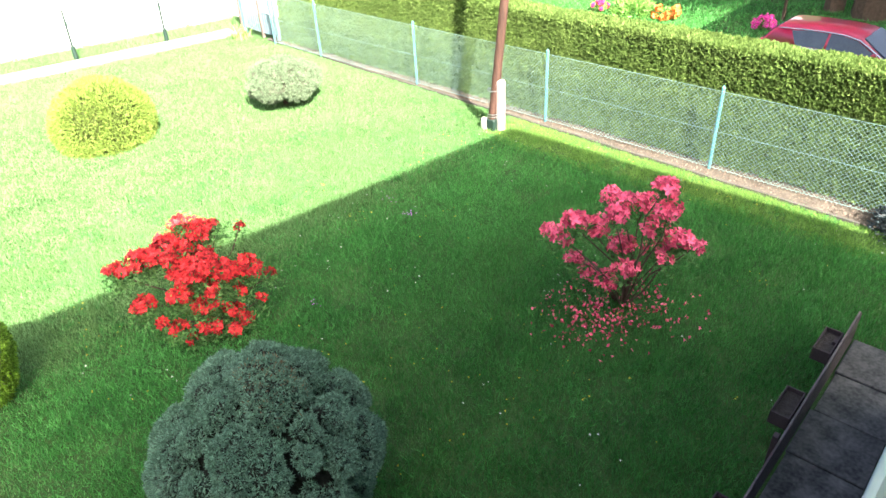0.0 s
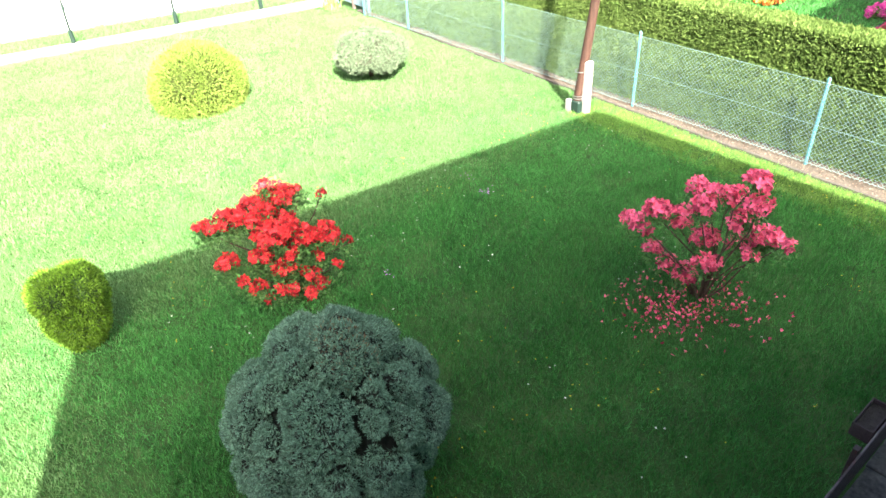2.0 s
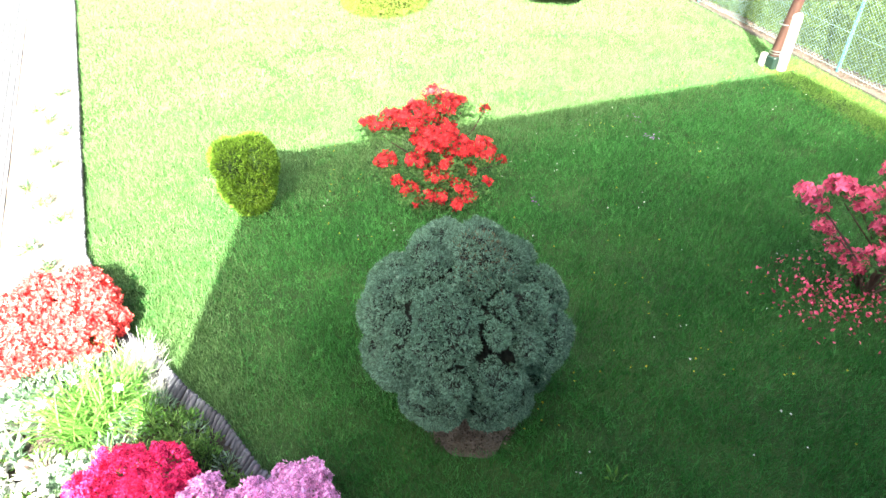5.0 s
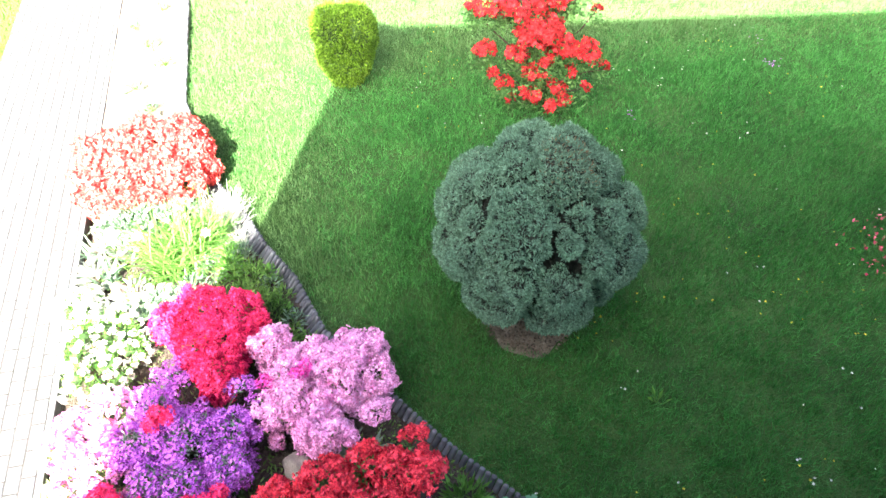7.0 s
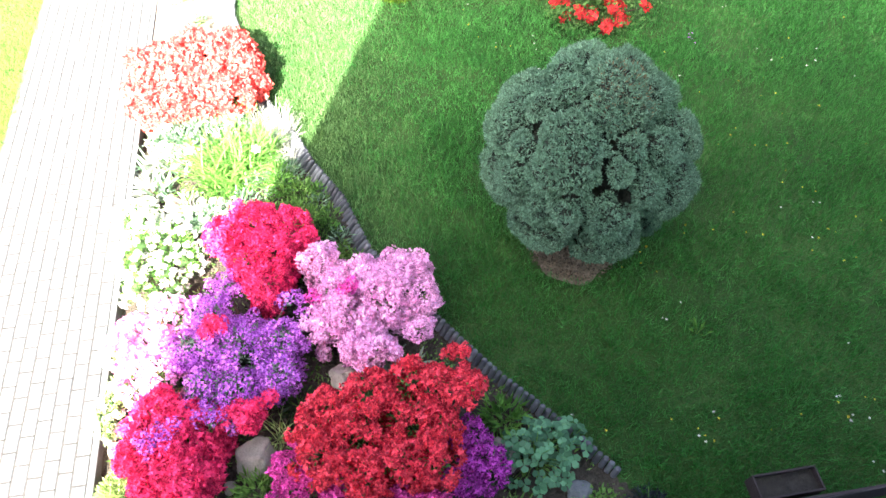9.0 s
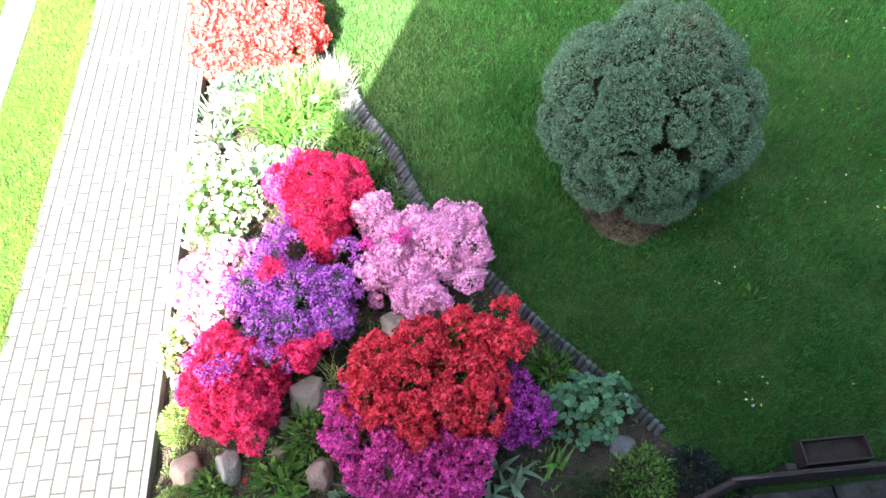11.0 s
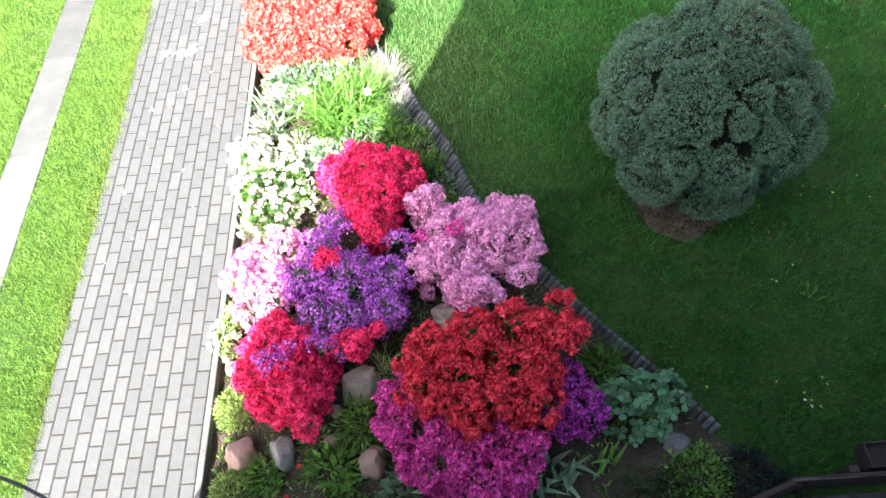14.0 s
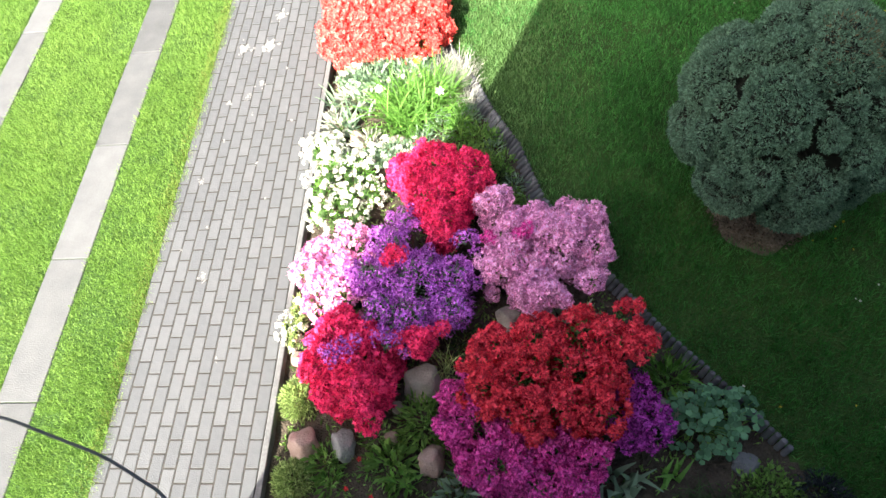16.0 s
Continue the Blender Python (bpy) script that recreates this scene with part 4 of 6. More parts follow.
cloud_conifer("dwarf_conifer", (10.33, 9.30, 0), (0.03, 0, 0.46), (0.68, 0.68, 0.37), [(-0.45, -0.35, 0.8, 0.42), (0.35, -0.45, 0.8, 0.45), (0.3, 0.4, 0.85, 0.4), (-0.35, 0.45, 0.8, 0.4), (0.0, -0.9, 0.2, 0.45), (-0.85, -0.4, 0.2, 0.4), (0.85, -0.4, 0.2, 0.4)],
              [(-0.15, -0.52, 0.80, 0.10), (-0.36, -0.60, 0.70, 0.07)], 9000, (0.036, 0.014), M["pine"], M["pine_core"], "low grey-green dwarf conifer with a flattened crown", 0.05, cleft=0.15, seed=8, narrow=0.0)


# ---- lawn azaleas with open branches ----
def open_azalea(name, at, lobes, trusses, spacing, limit, leaf_n, leaf_mat, leaf_size, label, size=(0.85, 1.25)):
    root = thing(name, *at, label, "azalea")
    p, nn = lobe_points(lobes, limit * 12, -0.35, 0.1, 0.9)
    p, nn = thin_out(p, nn, spacing, limit)
    br, lp, ld = [], [], []
    forks = []
    for c, r in lobes:
        c = np.asarray(c, float) * np.array([1, 1, 1]) - np.array([0, 0, 0.5 * r[2]])
        forks.append(c)
        bend = c * np.array([0.35, 0.35, 0.5]) + rng.normal(size=3) * 0.05
        br.append(tube([np.array([c[0] * 0.08, c[1] * 0.08, -0.03]), bend, c * np.array([0.75, 0.75, 0.8]) + rng.normal(size=3) * 0.03, c], 0.011, 0.005, 6))
    forks = np.array(forks)
    for i in range(len(p)):
        q = p[i]
        mid = forks[np.argmin(((forks - q) ** 2).sum(1))]
        kink = mid + (q - mid) * 0.5 + rng.normal(size=3) * 0.035
        br.append(tube([mid, kink, q], 0.006, 0.003, 4))
        k = max(4, leaf_n // len(p))
        t = rng.uniform(-0.6, 0.8, k)[:, None]
        lp.append(mid + (q - mid) * t + rng.normal(size=(k, 3)) * 0.06 - np.array([0, 0, 0.07]))
        ld.append(np.tile(nn[i], (k, 1)))
    part("branchwork", mesh_of("branchwork", *merge(*br), M["twig"]), None, root, "thin dark twiggy branches", kind="stuff")
    lp, ld = np.concatenate(lp), np.concatenate(ld)
    keep = lp[:, 2] > 0.02
    part("foliage", mesh_of("foliage", *leaves(lp[keep], ld[keep], *leaf_size, spread=0.8), leaf_mat), None, root, kind="stuff")
    for i in range(len(p)):
        k = rng.uniform(*size)
        m = Matrix.Translation(p[i]) @ turn_to(unit(nn[i] + np.array([0, -0.15, 0.5]) + rng.normal(size=3) * 0.2), rng.uniform(0, 6.28)) @ Matrix.Diagonal((k, k, k, 1))
        part("blossom", trusses[i % len(trusses)], None, root, at=m)
    return root


big_red = [truss("scarlet_truss", 9, 0.05, 0.047, M["f_red"], 0.9) for _ in range(3)]


def heads(rows):
    """Flower heads held on open branches."""
    return [((x, y, z), (r, r, r * 0.7)) for x, y, z, r in rows]


RED = heads([(-0.69, 0.24, 0.99, 0.07), (-0.45, 0.19, 1, 0.09), (-0.17, 0.14, 1.02, 0.15), (0.11, 0.13, 1.09, 0.12), (0.3, 0.05, 1.07, 0.04), (0.51, -0.03, 1, 0.03),
             (-0.05, 0.02, 0.81, 0.21), (0.17, -0.1, 0.65, 0.12), (0.44, -0.17, 0.62, 0.1), (0.62, -0.28, 0.45, 0.03), (-0.61, 0.06, 0.61, 0.07), (-0.54, -0.05, 0.37, 0.04),
             (-0.28, -0.03, 0.57, 0.09), (-0.09, -0.14, 0.4, 0.1), (-0.16, -0.21, 0.17, 0.07), (-0.32, -0.21, 0.13, 0.03), (0.11, -0.24, 0.26, 0.07), (0.2, -0.32, 0.13, 0.04),
             (0.39, -0.3, 0.26, 0.03), (0, 0.17, 1.22, 0.06), (0.28, -0.22, 0.43, 0.05), (-0.02, -0.16, 0.56, 0.06), (0.05, -0.34, 0.10, 0.05), (-0.42, -0.12, 0.30, 0.05)])
open_azalea("red_azalea", (5.90, 4.45, 0), RED, big_red, 0.072, 165, 13000, M["leaf_azalea"], (0.050, 0.021), "scarlet-flowered azalea bush standing alone on the lawn", (0.70, 1.05))
big_pink = [truss("coral_truss", 10, 0.06, 0.040, M["f_pink"], 0.8) for _ in range(3)]
PINK = heads([(-0.22, 0.79, 0.73, 0.035), (-0.38, 0.56, 0.8, 0.035), (-0.46, 0.38, 1.1, 0.055), (-0.15, 0.3, 0.95, 0.065), (0.04, 0.26, 1.2, 0.055), (-0.12, 0.02, 1.3, 0.025),
              (-0.28, 0, 1.24, 0.045), (-0.04, 0.07, 0.76, 0.065), (0.19, -0.04, 1.16, 0.055), (0.03, -0.29, 1.49, 0.045), (-0.08, -0.4, 1.31, 0.055), (0.1, -0.2, 1.01, 0.065),
              (0.34, -0.36, 0.77, 0.085), (0.18, -0.6, 0.88, 0.025), (-0.06, -0.44, 0.75, 0.025), (-0.24, 0.48, 0.5, 0.045), (-0.03, 0.41, 0.27, 0.045), (-0.18, 0.13, 0.36, 0.045),
              (-0.25, -0.07, 0.6, 0.045), (0.03, -0.07, 0.45, 0.035), (0.25, -0.17, 0.65, 0.035)])
open_azalea("pink_azalea", (8.95, 1.3, 0), PINK, big_pink, 0.066, 110, 3000, M["leaf_azalea"], (0.055, 0.02), "coral-pink azalea shrub dropping its petals on the lawn", (0.95, 1.35))
n = 420
x = np.concatenate([rng.normal(8.50, 0.20, n // 2), rng.normal(8.95, 0.28, n - n // 2)])
y = np.concatenate([rng.normal(1.45, 0.24, n // 2), rng.normal(1.10, 0.30, n - n // 2)])
tagged(new("fallen_petals", mesh_of("fallen_petals", *leaves(np.stack([x, y, rng.uniform(0.03, 0.055, n)], 1), np.tile([0, 0, 0.25], (n, 1)), 0.044, 0.034, 0.6), M["f_pink"])), "fallen coral-pink petals scattered on the grass", "petals", kind="stuff")


# ---- flower bed ----
def mound(rx, ry, h, n, seed, lump=0.42):
    """Lobes of a cushion-shaped shrub."""
    g = np.random.default_rng(seed)
    out = [((0, 0, h * 0.42), (rx * 0.72, ry * 0.72, h * 0.50))]
    for k in range(n):
        a = 2 * np.pi * (k + g.uniform(-0.3, 0.3)) / n
        t = g.uniform(0.55, 0.68)
        r = lump * g.uniform(0.8, 1.2)
        out.append(((rx * t * math.cos(a), ry * t * math.sin(a), h * g.uniform(0.42, 0.66)), (rx * r, ry * r, h * r * 0.85)))
    for k in range(n):
        a, t = g.uniform(0, 6.28), g.uniform(0.45, 0.9)
        q = g.uniform(0.16, 0.27)
        out.append(((rx * t * math.cos(a), ry * t * math.sin(a), h * (0.86 - 0.42 * t * t) * g.uniform(0.85, 1.12)), (rx * q, ry * q, h * q * 0.8)))
    for k in range(max(3, n // 2)):
        a = g.uniform(0, 6.28)
        out.append(((rx * 0.28 * math.cos(a), ry * 0.28 * math.sin(a), h * g.uniform(0.62, 0.75)), (rx * 0.36, ry * 0.36, h * 0.28)))
    return out


def set_of(name, count, radius, size, mat, flat=0.5, cup=0.3):
    return [truss(name, count, radius, size, mat, flat, cup) for _ in range(5)]


FLORETS = {"crimson": (40, 0.0165), "salmon": (30, 0.020), "magenta": (34, 0.018), "hot": (30, 0.020), "lilac": (46, 0.0150), "brick": (34, 0.0185), "purple": (24, 0.019)}
T = {k: set_of(k + "_truss", n, 0.050, r, M["f_" + k], 0.95, 0.5) for k, (n, r) in FLORETS.items()}
T["violet"] = set_of("violet_truss", 26, 0.055, 0.0145, M["f_violet"], 1.0)
T["phlox"] = set_of("phlox_truss", 13, 0.05, 0.022, M["f_phlox"], 0.5)
T["white"] = set_of("white_truss", 12, 0.028, 0.013, M["f_white"], 0.7)
T["orange"] = set_of("orange_truss", 8, 0.07, 0.05, M["f_orange"], 0.7)



def blobs(rows):
    """Lobes of a spreading shrub: rounded heads, each on a leafy underpart that reaches down to its foot."""
    out = [((x, y, z - 0.02), (r - 0.045, r - 0.045, (r - 0.035) * 0.8)) for x, y, z, r in rows]
    return out + [((x * 0.8, y * 0.8, z * 0.45), (r * 0.8, r * 0.8, z * 0.45)) for x, y, z, r in rows if r > 0.12]


CRIMSON = blobs([(-0.04, 0.25, 0.41, 0.19), (0.2, 0.16, 0.42, 0.17), (-0.25, 0.19, 0.42, 0.17), (0.04, -0.02, 0.4, 0.2), (0.03, -0.29, 0.45, 0.13), (-0.35, 0.18, 0.49, 0.08), (-0.11, -0.07, 0.44, 0.14)])
LILAC = blobs([(-0.30, 0.46, 0.36, 0.13), (0.04, 0.26, 0.29, 0.19), (0.29, 0.28, 0.29, 0.20), (0.38, 0.09, 0.33, 0.17), (0.14, 0.13, 0.28, 0.24), (-0.18, 0.02, 0.31, 0.20), (-0.30, -0.09, 0.36, 0.13),
               (0.01, -0.31, 0.35, 0.15), (0.36, -0.25, 0.40, 0.09), (-0.21, 0.20, 0.34, 0.16)])
VIOLET = blobs([(-0.11, 0.43, 0.37, 0.12), (-0.24, 0.24, 0.34, 0.16), (-0.01, -0.06, 0.27, 0.26), (-0.36, -0.02, 0.33, 0.17), (0.26, -0.06, 0.34, 0.16), (0.25, -0.31, 0.34, 0.16), (-0.07, -0.36, 0.32, 0.19),
                (-0.17, -0.56, 0.37, 0.12), (0.33, 0.24, 0.38, 0.10), (-0.28, -0.30, 0.34, 0.16)])
HOT = blobs([(-0.16, 0.25, 0.30, 0.16), (0.04, 0.10, 0.27, 0.20), (-0.21, 0.03, 0.31, 0.15), (0.04, -0.13, 0.28, 0.19), (-0.11, -0.17, 0.30, 0.16), (0.14, -0.38, 0.35, 0.09), (0.42, 0.14, 0.35, 0.10)])
BRICK = blobs([(-0.36, 0.21, 0.45, 0.15), (-0.09, 0.27, 0.43, 0.20), (0.20, 0.30, 0.47, 0.17), (0.45, 0.39, 0.53, 0.10), (0.53, 0.44, 0.55, 0.07), (0.53, 0.18, 0.54, 0.09), (0.60, 0.18, 0.56, 0.06), (0.37, 0.25, 0.49, 0.14),
               (-0.47, 0.11, 0.50, 0.13), (-0.18, 0.05, 0.44, 0.22), (0.15, 0.08, 0.45, 0.20), (0.31, -0.01, 0.48, 0.16), (0.06, -0.19, 0.48, 0.17), (-0.22, -0.24, 0.49, 0.15), (0.26, -0.21, 0.49, 0.15), (-0.43, -0.05, 0.50, 0.13)])
MAGENTA = blobs([(-0.38, 0.38, 0.33, 0.10), (-0.30, 0.19, 0.29, 0.15), (-0.12, 0.13, 0.28, 0.16), (-0.16, -0.07, 0.29, 0.15), (0.05, -0.04, 0.27, 0.17), (0.15, -0.17, 0.28, 0.16), (0.35, -0.15, 0.29, 0.15),
                 (0.40, -0.02, 0.31, 0.12), (0.21, 0.02, 0.29, 0.14)])
PURPLE = blobs([(-0.0, 0.17, 0.32, 0.08), (0.05, 0.05, 0.3, 0.11), (-0.06, -0.1, 0.3, 0.1), (0.06, -0.11, 0.32, 0.08)])
BED = "shrubs of the flower bed"
shrub("salmon_azalea", (1.80, 3.86, 0), mound(0.65, 0.58, 0.44, 11, 1, 0.30), T["salmon"], 0.062, 300, "sunlit salmon-red azalea covered in blossom", size=(1.1, 1.5), bare=-0.6, group=BED)
shrub("crimson_azalea", (2.46, 1.62, 0), CRIMSON, T["crimson"], 0.056, 300, "bright crimson azalea mound in full bloom", bare=-0.7, group=BED)
lilac = shrub("lilac_azalea", (3.18, 1.05, 0), LILAC, T["lilac"], 0.056, 300, "pale lilac-pink azalea mound in full bloom", bare=-0.9, group=BED)
violet = shrub("violet_azalea", (2.30, 0.95, 0), VIOLET, T["violet"], 0.062, 265, "violet small-flowered shrub with loose sprays", leaf=M["leaf_grey"], leaf_n=2200, size=(0.75, 1.2), bare=-0.12, group=BED)
hot = shrub("hot_pink_azalea", (1.90, 0.23, 0), HOT, T["hot"], 0.056, 260, "hot pink azalea mound beside the path", group=BED)
shrub("deep_red_azalea", (3.23, 0.06, 0), BRICK, T["brick"], 0.060, 300, "large deep red azalea with dark gaps between its branches", bare=-0.14, leaf=M["leaf_azalea"], leaf_n=1900, group=BED)
shrub("magenta_azalea", (2.98, -0.38, 0), MAGENTA, T["magenta"], 0.060, 300, "magenta azalea spreading in front of the red one", bare=-0.18, leaf=M["leaf_azalea"], leaf_n=1600, group=BED)
shrub("purple_azalea", (3.76, -0.14, 0), PURPLE, T["purple"], 0.062, 90, "purple azalea with loose flowering shoots", leaf=M["leaf_dark"], leaf_n=900, group=BED)
shrub("rose_phlox", (1.66, 0.98, 0), mound(0.27, 0.38, 0.32, 6, 9), T["phlox"], 0.05, 130, "sunlit rose-white phlox cushion", "phlox", leaf_n=700, group=BED)
shrub("white_candytuft", (1.60, 1.80, 0), mound(0.31, 0.42, 0.24, 8, 10), T["white"], 0.062, 120, "low white candytuft cushion along the path", "candytuft", leaf=M["leaf_bright"], leaf_n=2200, leaf_size=(0.03, 0.01), group=BED)
shrub("white_candytuft", (1.38, 2.34, 0), mound(0.17, 0.20, 0.2, 5, 11), T["white"], 0.042, 70, "small white candytuft with fresh green leaves", "candytuft", leaf=M["leaf_bright"], leaf_n=900, leaf_size=(0.03, 0.01), group=BED)
shrub("white_candytuft", (1.96, 2.26, 0), mound(0.26, 0.14, 0.18, 6, 12), T["white"], 0.065, 36, "sparse white candytuft among grey leaves", "candytuft", leaf=M["leaf_grey"], leaf_n=1200, leaf_size=(0.05, 0.014), group=BED)
shrub("white_perennial", (1.84, 3.2, 0), mound(0.40, 0.2, 0.28, 7, 13), T["white"], 0.06, 70, "white-flowered perennials with pale leaves", "perennial", leaf=M["leaf_grey"], leaf_n=1500, leaf_size=(0.09, 0.028), group=BED)
shrub("white_candytuft", (1.33, 0.62, 0), mound(0.1, 0.2, 0.16, 4, 14), T["white"], 0.06, 22, "small white candytuft at the kerb", "candytuft", leaf=M["leaf_lime"], leaf_n=500, leaf_size=(0.03, 0.01), group=BED)


def accent(root, trusses, spots):
    """Blossoms of a neighbour that push through a shrub."""
    for x, y, z in spots:
        part("blossom", trusses[int(rng.integers(3))], None, root, "stray blossom of another colour", Matrix.Translation((x, y, z)) @ turn_to((0, -0.3, 1), rng.uniform(0, 6)))


accent(lilac, T["magenta"], [(-0.08, 0.12, 0.49), (-0.13, 0.08, 0.49), (-0.36, 0.08, 0.46)])
accent(violet, T["hot"], [(-0.16, 0.06, 0.53), (-0.10, 0.02, 0.54), (-0.2, 0.0, 0.52), (0.1, -0.55, 0.42), (0.2, -0.5, 0.42), (0.05, -0.62, 0.38)])
accent(hot, T["violet"], [(-0.08, 0.05, 0.54), (-0.02, 0.0, 0.54), (-0.12, -0.04, 0.53), (0.03, 0.08, 0.55), (-0.16, 0.02, 0.52)])


def tuft(name, x, y, n, spread, length, width, mat, label, category="perennial", arch=0.7, up=1.0, z=None, flowers=None):
    """A clump of strap leaves rising from the soil."""
    z = float(ground_z(np.array([x]), np.array([y]))[0]) if z is None else z
    root = thing(name, x, y, z, label, category)
    a, r = rng.uniform(0, 6.28, n), np.sqrt(rng.uniform(0, 1, n)) * spread
    p = np.stack([r * np.cos(a), r * np.sin(a), np.full(n, -0.01)], 1)
    part("leaves", mesh_of("leaves", *straps(p, length, width, arch, up), mat), None, root, kind="stuff")
    if flowers:
        fm, k, fr = flowers
        for j in range(k):
            c = np.array([rng.normal() * spread, rng.normal() * spread, length * 0.85])
            part("flower", mesh_of("flower", *flower(c, [rng.normal() * 0.3, -0.4, 1], fr, 6, 0.5), fm), None, root)
            part("stalk", mesh_of("stalk", *tube([c * np.array([0.5, 0.5, 0]), c], 0.004, 0.003, 4), M["leaf_bright"]), None, root)
    return root


def leafy(name, x, y, n, r, h, leaf_size, mat, label, category="perennial"):
    """A low leafy herb: leaves over a small dome."""
    z = float(ground_z(np.array([x]), np.array([y]))[0])
    root = thing(name, x, y, z, label, category)
    n = int(n * 1.6)
    d = unit(rng.normal(size=(n, 3)) * np.array([1, 1, 0.8]) + np.array([0, 0, 0.5]))
    d[:, 2] = np.abs(d[:, 2])
    p = d * np.array([r, r, h]) * rng.uniform(0.45, 1.0, (n, 1))
    part("leaves", mesh_of("leaves", *leaves(p, d + np.array([0, 0, 0.25]), *leaf_size, spread=0.45), mat), None, root, kind="stuff")
    st = [tube([(0, 0, -0.02), q * 0.6, q], 0.004, 0.002, 4) for q in p[:: max(1, n // 14)]]
    part("stalk", mesh_of("stalk", *merge(*st), M["leaf"]), None, root, kind="stuff")
    return root


DL = "fresh green daylily clump with arching strap leaves"
tuft("daylily", 2.13, 2.72, 360, 0.26, 0.48, 0.019, M["leaf_bright"], DL, "daylily", flowers=(M["f_white"], 2, 0.04))
tuft("daylily", 2.34, 2.92, 160, 0.17, 0.42, 0.017, M["leaf_bright"], DL, "daylily", flowers=(M["f_yellow"], 1, 0.035))
tuft("lavender", 2.50, 3.14, 480, 0.19, 0.30, 0.008, M["leaf_silver"], "silvery lavender spilling over the edging", "lavender", 0.5)
tuft("lavender", 2.60, 2.80, 150, 0.10, 0.24, 0.008, M["leaf_silver"], "silvery lavender spilling over the edging", "lavender", 0.5)
leafy("lily", 2.56, 2.48, 130, 0.085, 0.42, (0.09, 0.016), M["leaf_bright"], "upright green lily shoot", "lily")
leafy("garden_herb", 2.72, 2.42, 150, 0.15, 0.18, (0.07, 0.014), M["leaf"], "loose green herb beside the edging")
leafy("garden_herb", 2.92, 1.72, 130, 0.14, 0.13, (0.06, 0.016), M["leaf"], "green herb beside the edging")
leafy("garden_herb", 2.45, 2.22, 140, 0.16, 0.14, (0.06, 0.016), M["leaf"], "loose green herb behind the crimson azalea")
leafy("garden_herb", 2.66, 2.2, 160, 0.17, 0.16, (0.07, 0.016), M["leaf"], "loose green herb beside the edging")
leafy("garden_herb", 2.85, 1.95, 120, 0.15, 0.12, (0.06, 0.016), M["leaf_dark"], "dark green herb beside the edging")
tuft("iris", 1.50, 2.68, 22, 0.07, 0.34, 0.034, M["leaf_grey"], "pale grey-green iris leaves", "iris", 0.55)
tuft("iris", 1.66, 2.88, 18, 0.07, 0.30, 0.034, M["leaf_grey"], "pale grey-green iris leaves", "iris", 0.6)
tuft("iris", 1.36, 2.98, 14, 0.05, 0.26, 0.03, M["leaf_grey"], "pale grey-green iris leaves", "iris", 0.6)
leafy("woolly_leaf_plant", 1.52, 3.05, 70, 0.15, 0.16, (0.13, 0.04), M["leaf_silver"], "pale woolly-leaved plant in the sun", "perennial")
leafy("woolly_leaf_plant", 1.78, 2.98, 60, 0.13, 0.16, (0.12, 0.04), M["leaf_silver"], "pale woolly-leaved plant in the sun", "perennial")
leafy("woolly_leaf_plant", 1.42, 2.72, 60, 0.12, 0.14, (0.12, 0.04), M["leaf_silver"], "pale woolly-leaved plant in the sun", "perennial")
leafy("woolly_leaf_plant", 1.75, 2.42, 60, 0.14, 0.12, (0.10, 0.034), M["leaf_silver"], "pale woolly-leaved plant in the sun", "perennial")
leafy("garden_herb", 2.40, 2.55, 150, 0.14, 0.18, (0.07, 0.014), M["leaf_grey"], "grey-green herb below the daylily")
leafy("garden_herb", 2.62, 2.62, 150, 0.12, 0.22, (0.07, 0.014), M["leaf_grey"], "grey-green herb beside the edging")
leafy("garden_herb", 2.20, 2.40, 120, 0.13, 0.15, (0.07, 0.016), M["leaf_grey"], "grey-green herb below the daylily")
leafy("garden_herb", 2.78, 2.12, 150, 0.14, 0.15, (0.06, 0.016), M["leaf"], "green herb beside the edging")
leafy("garden_herb", 2.95, 1.55, 120, 0.12, 0.14, (0.06, 0.016), M["leaf"], "green herb beside the edging")
leafy("kerb_herb", 1.33, 0.86, 90, 0.07, 0.15, (0.06, 0.012), M["leaf_lime"], "thin pale green herb along the kerb")
leafy("kerb_herb", 1.32, 1.12, 90, 0.07, 0.14, (0.06, 0.012), M["leaf_lime"], "thin pale green herb along the kerb")
for k in range(9):
    y = 1.38 + 0.13 * k
    leafy("edging_herb", float(bed_right(y)) - 0.17 - 0.05 * (k % 2), y, 60, 0.10, 0.12 + 0.02 * (k % 3), (0.06, 0.014), M[("leaf", "leaf_grey", "leaf_bright")[k % 3]], "loose green herb along the log edging")
for x, y, s in ((1.72, -0.5, 1.0), (1.98, -0.40, 0.8), (2.22, -0.50, 1.1), (2.50, -0.22, 1.0), (2.46, 0.0, 0.9), (2.58, -0.42, 0.8), (1.84, -0.02, 0.7)):
    leafy("leafy_rosette", x, y, int(26 * s), 0.085 * s, 0.10 * s, (0.07 * s, 0.026 * s), M["leaf_bright"], "fresh green leafy rosette on the bed soil", "perennial")
leafy("green_cushion", 1.42, 0.10, 1500, 0.165, 0.19, (0.032, 0.011), M["leaf_lime"], "lime-green cushion plant beside the kerb", "cushion plant")
leafy("green_cushion", 1.45, -0.47, 1300, 0.15, 0.17, (0.032, 0.011), M["leaf_lime"], "lime-green cushion plant beside the kerb", "cushion plant")
leafy("garden_herb", 1.67, -0.36, 90, 0.13, 0.13, (0.075, 0.026), M["leaf"], "small leafy herb between the stones")
leafy("primrose", 2.15, -0.37, 60, 0.15, 0.12, (0.11, 0.042), M["leaf"], "green primrose rosette on bare soil", "primrose")
leafy("garden_herb", 2.36, -0.08, 210, 0.19, 0.20, (0.075, 0.020), M["leaf"], "green leafy shoots beside a boulder")
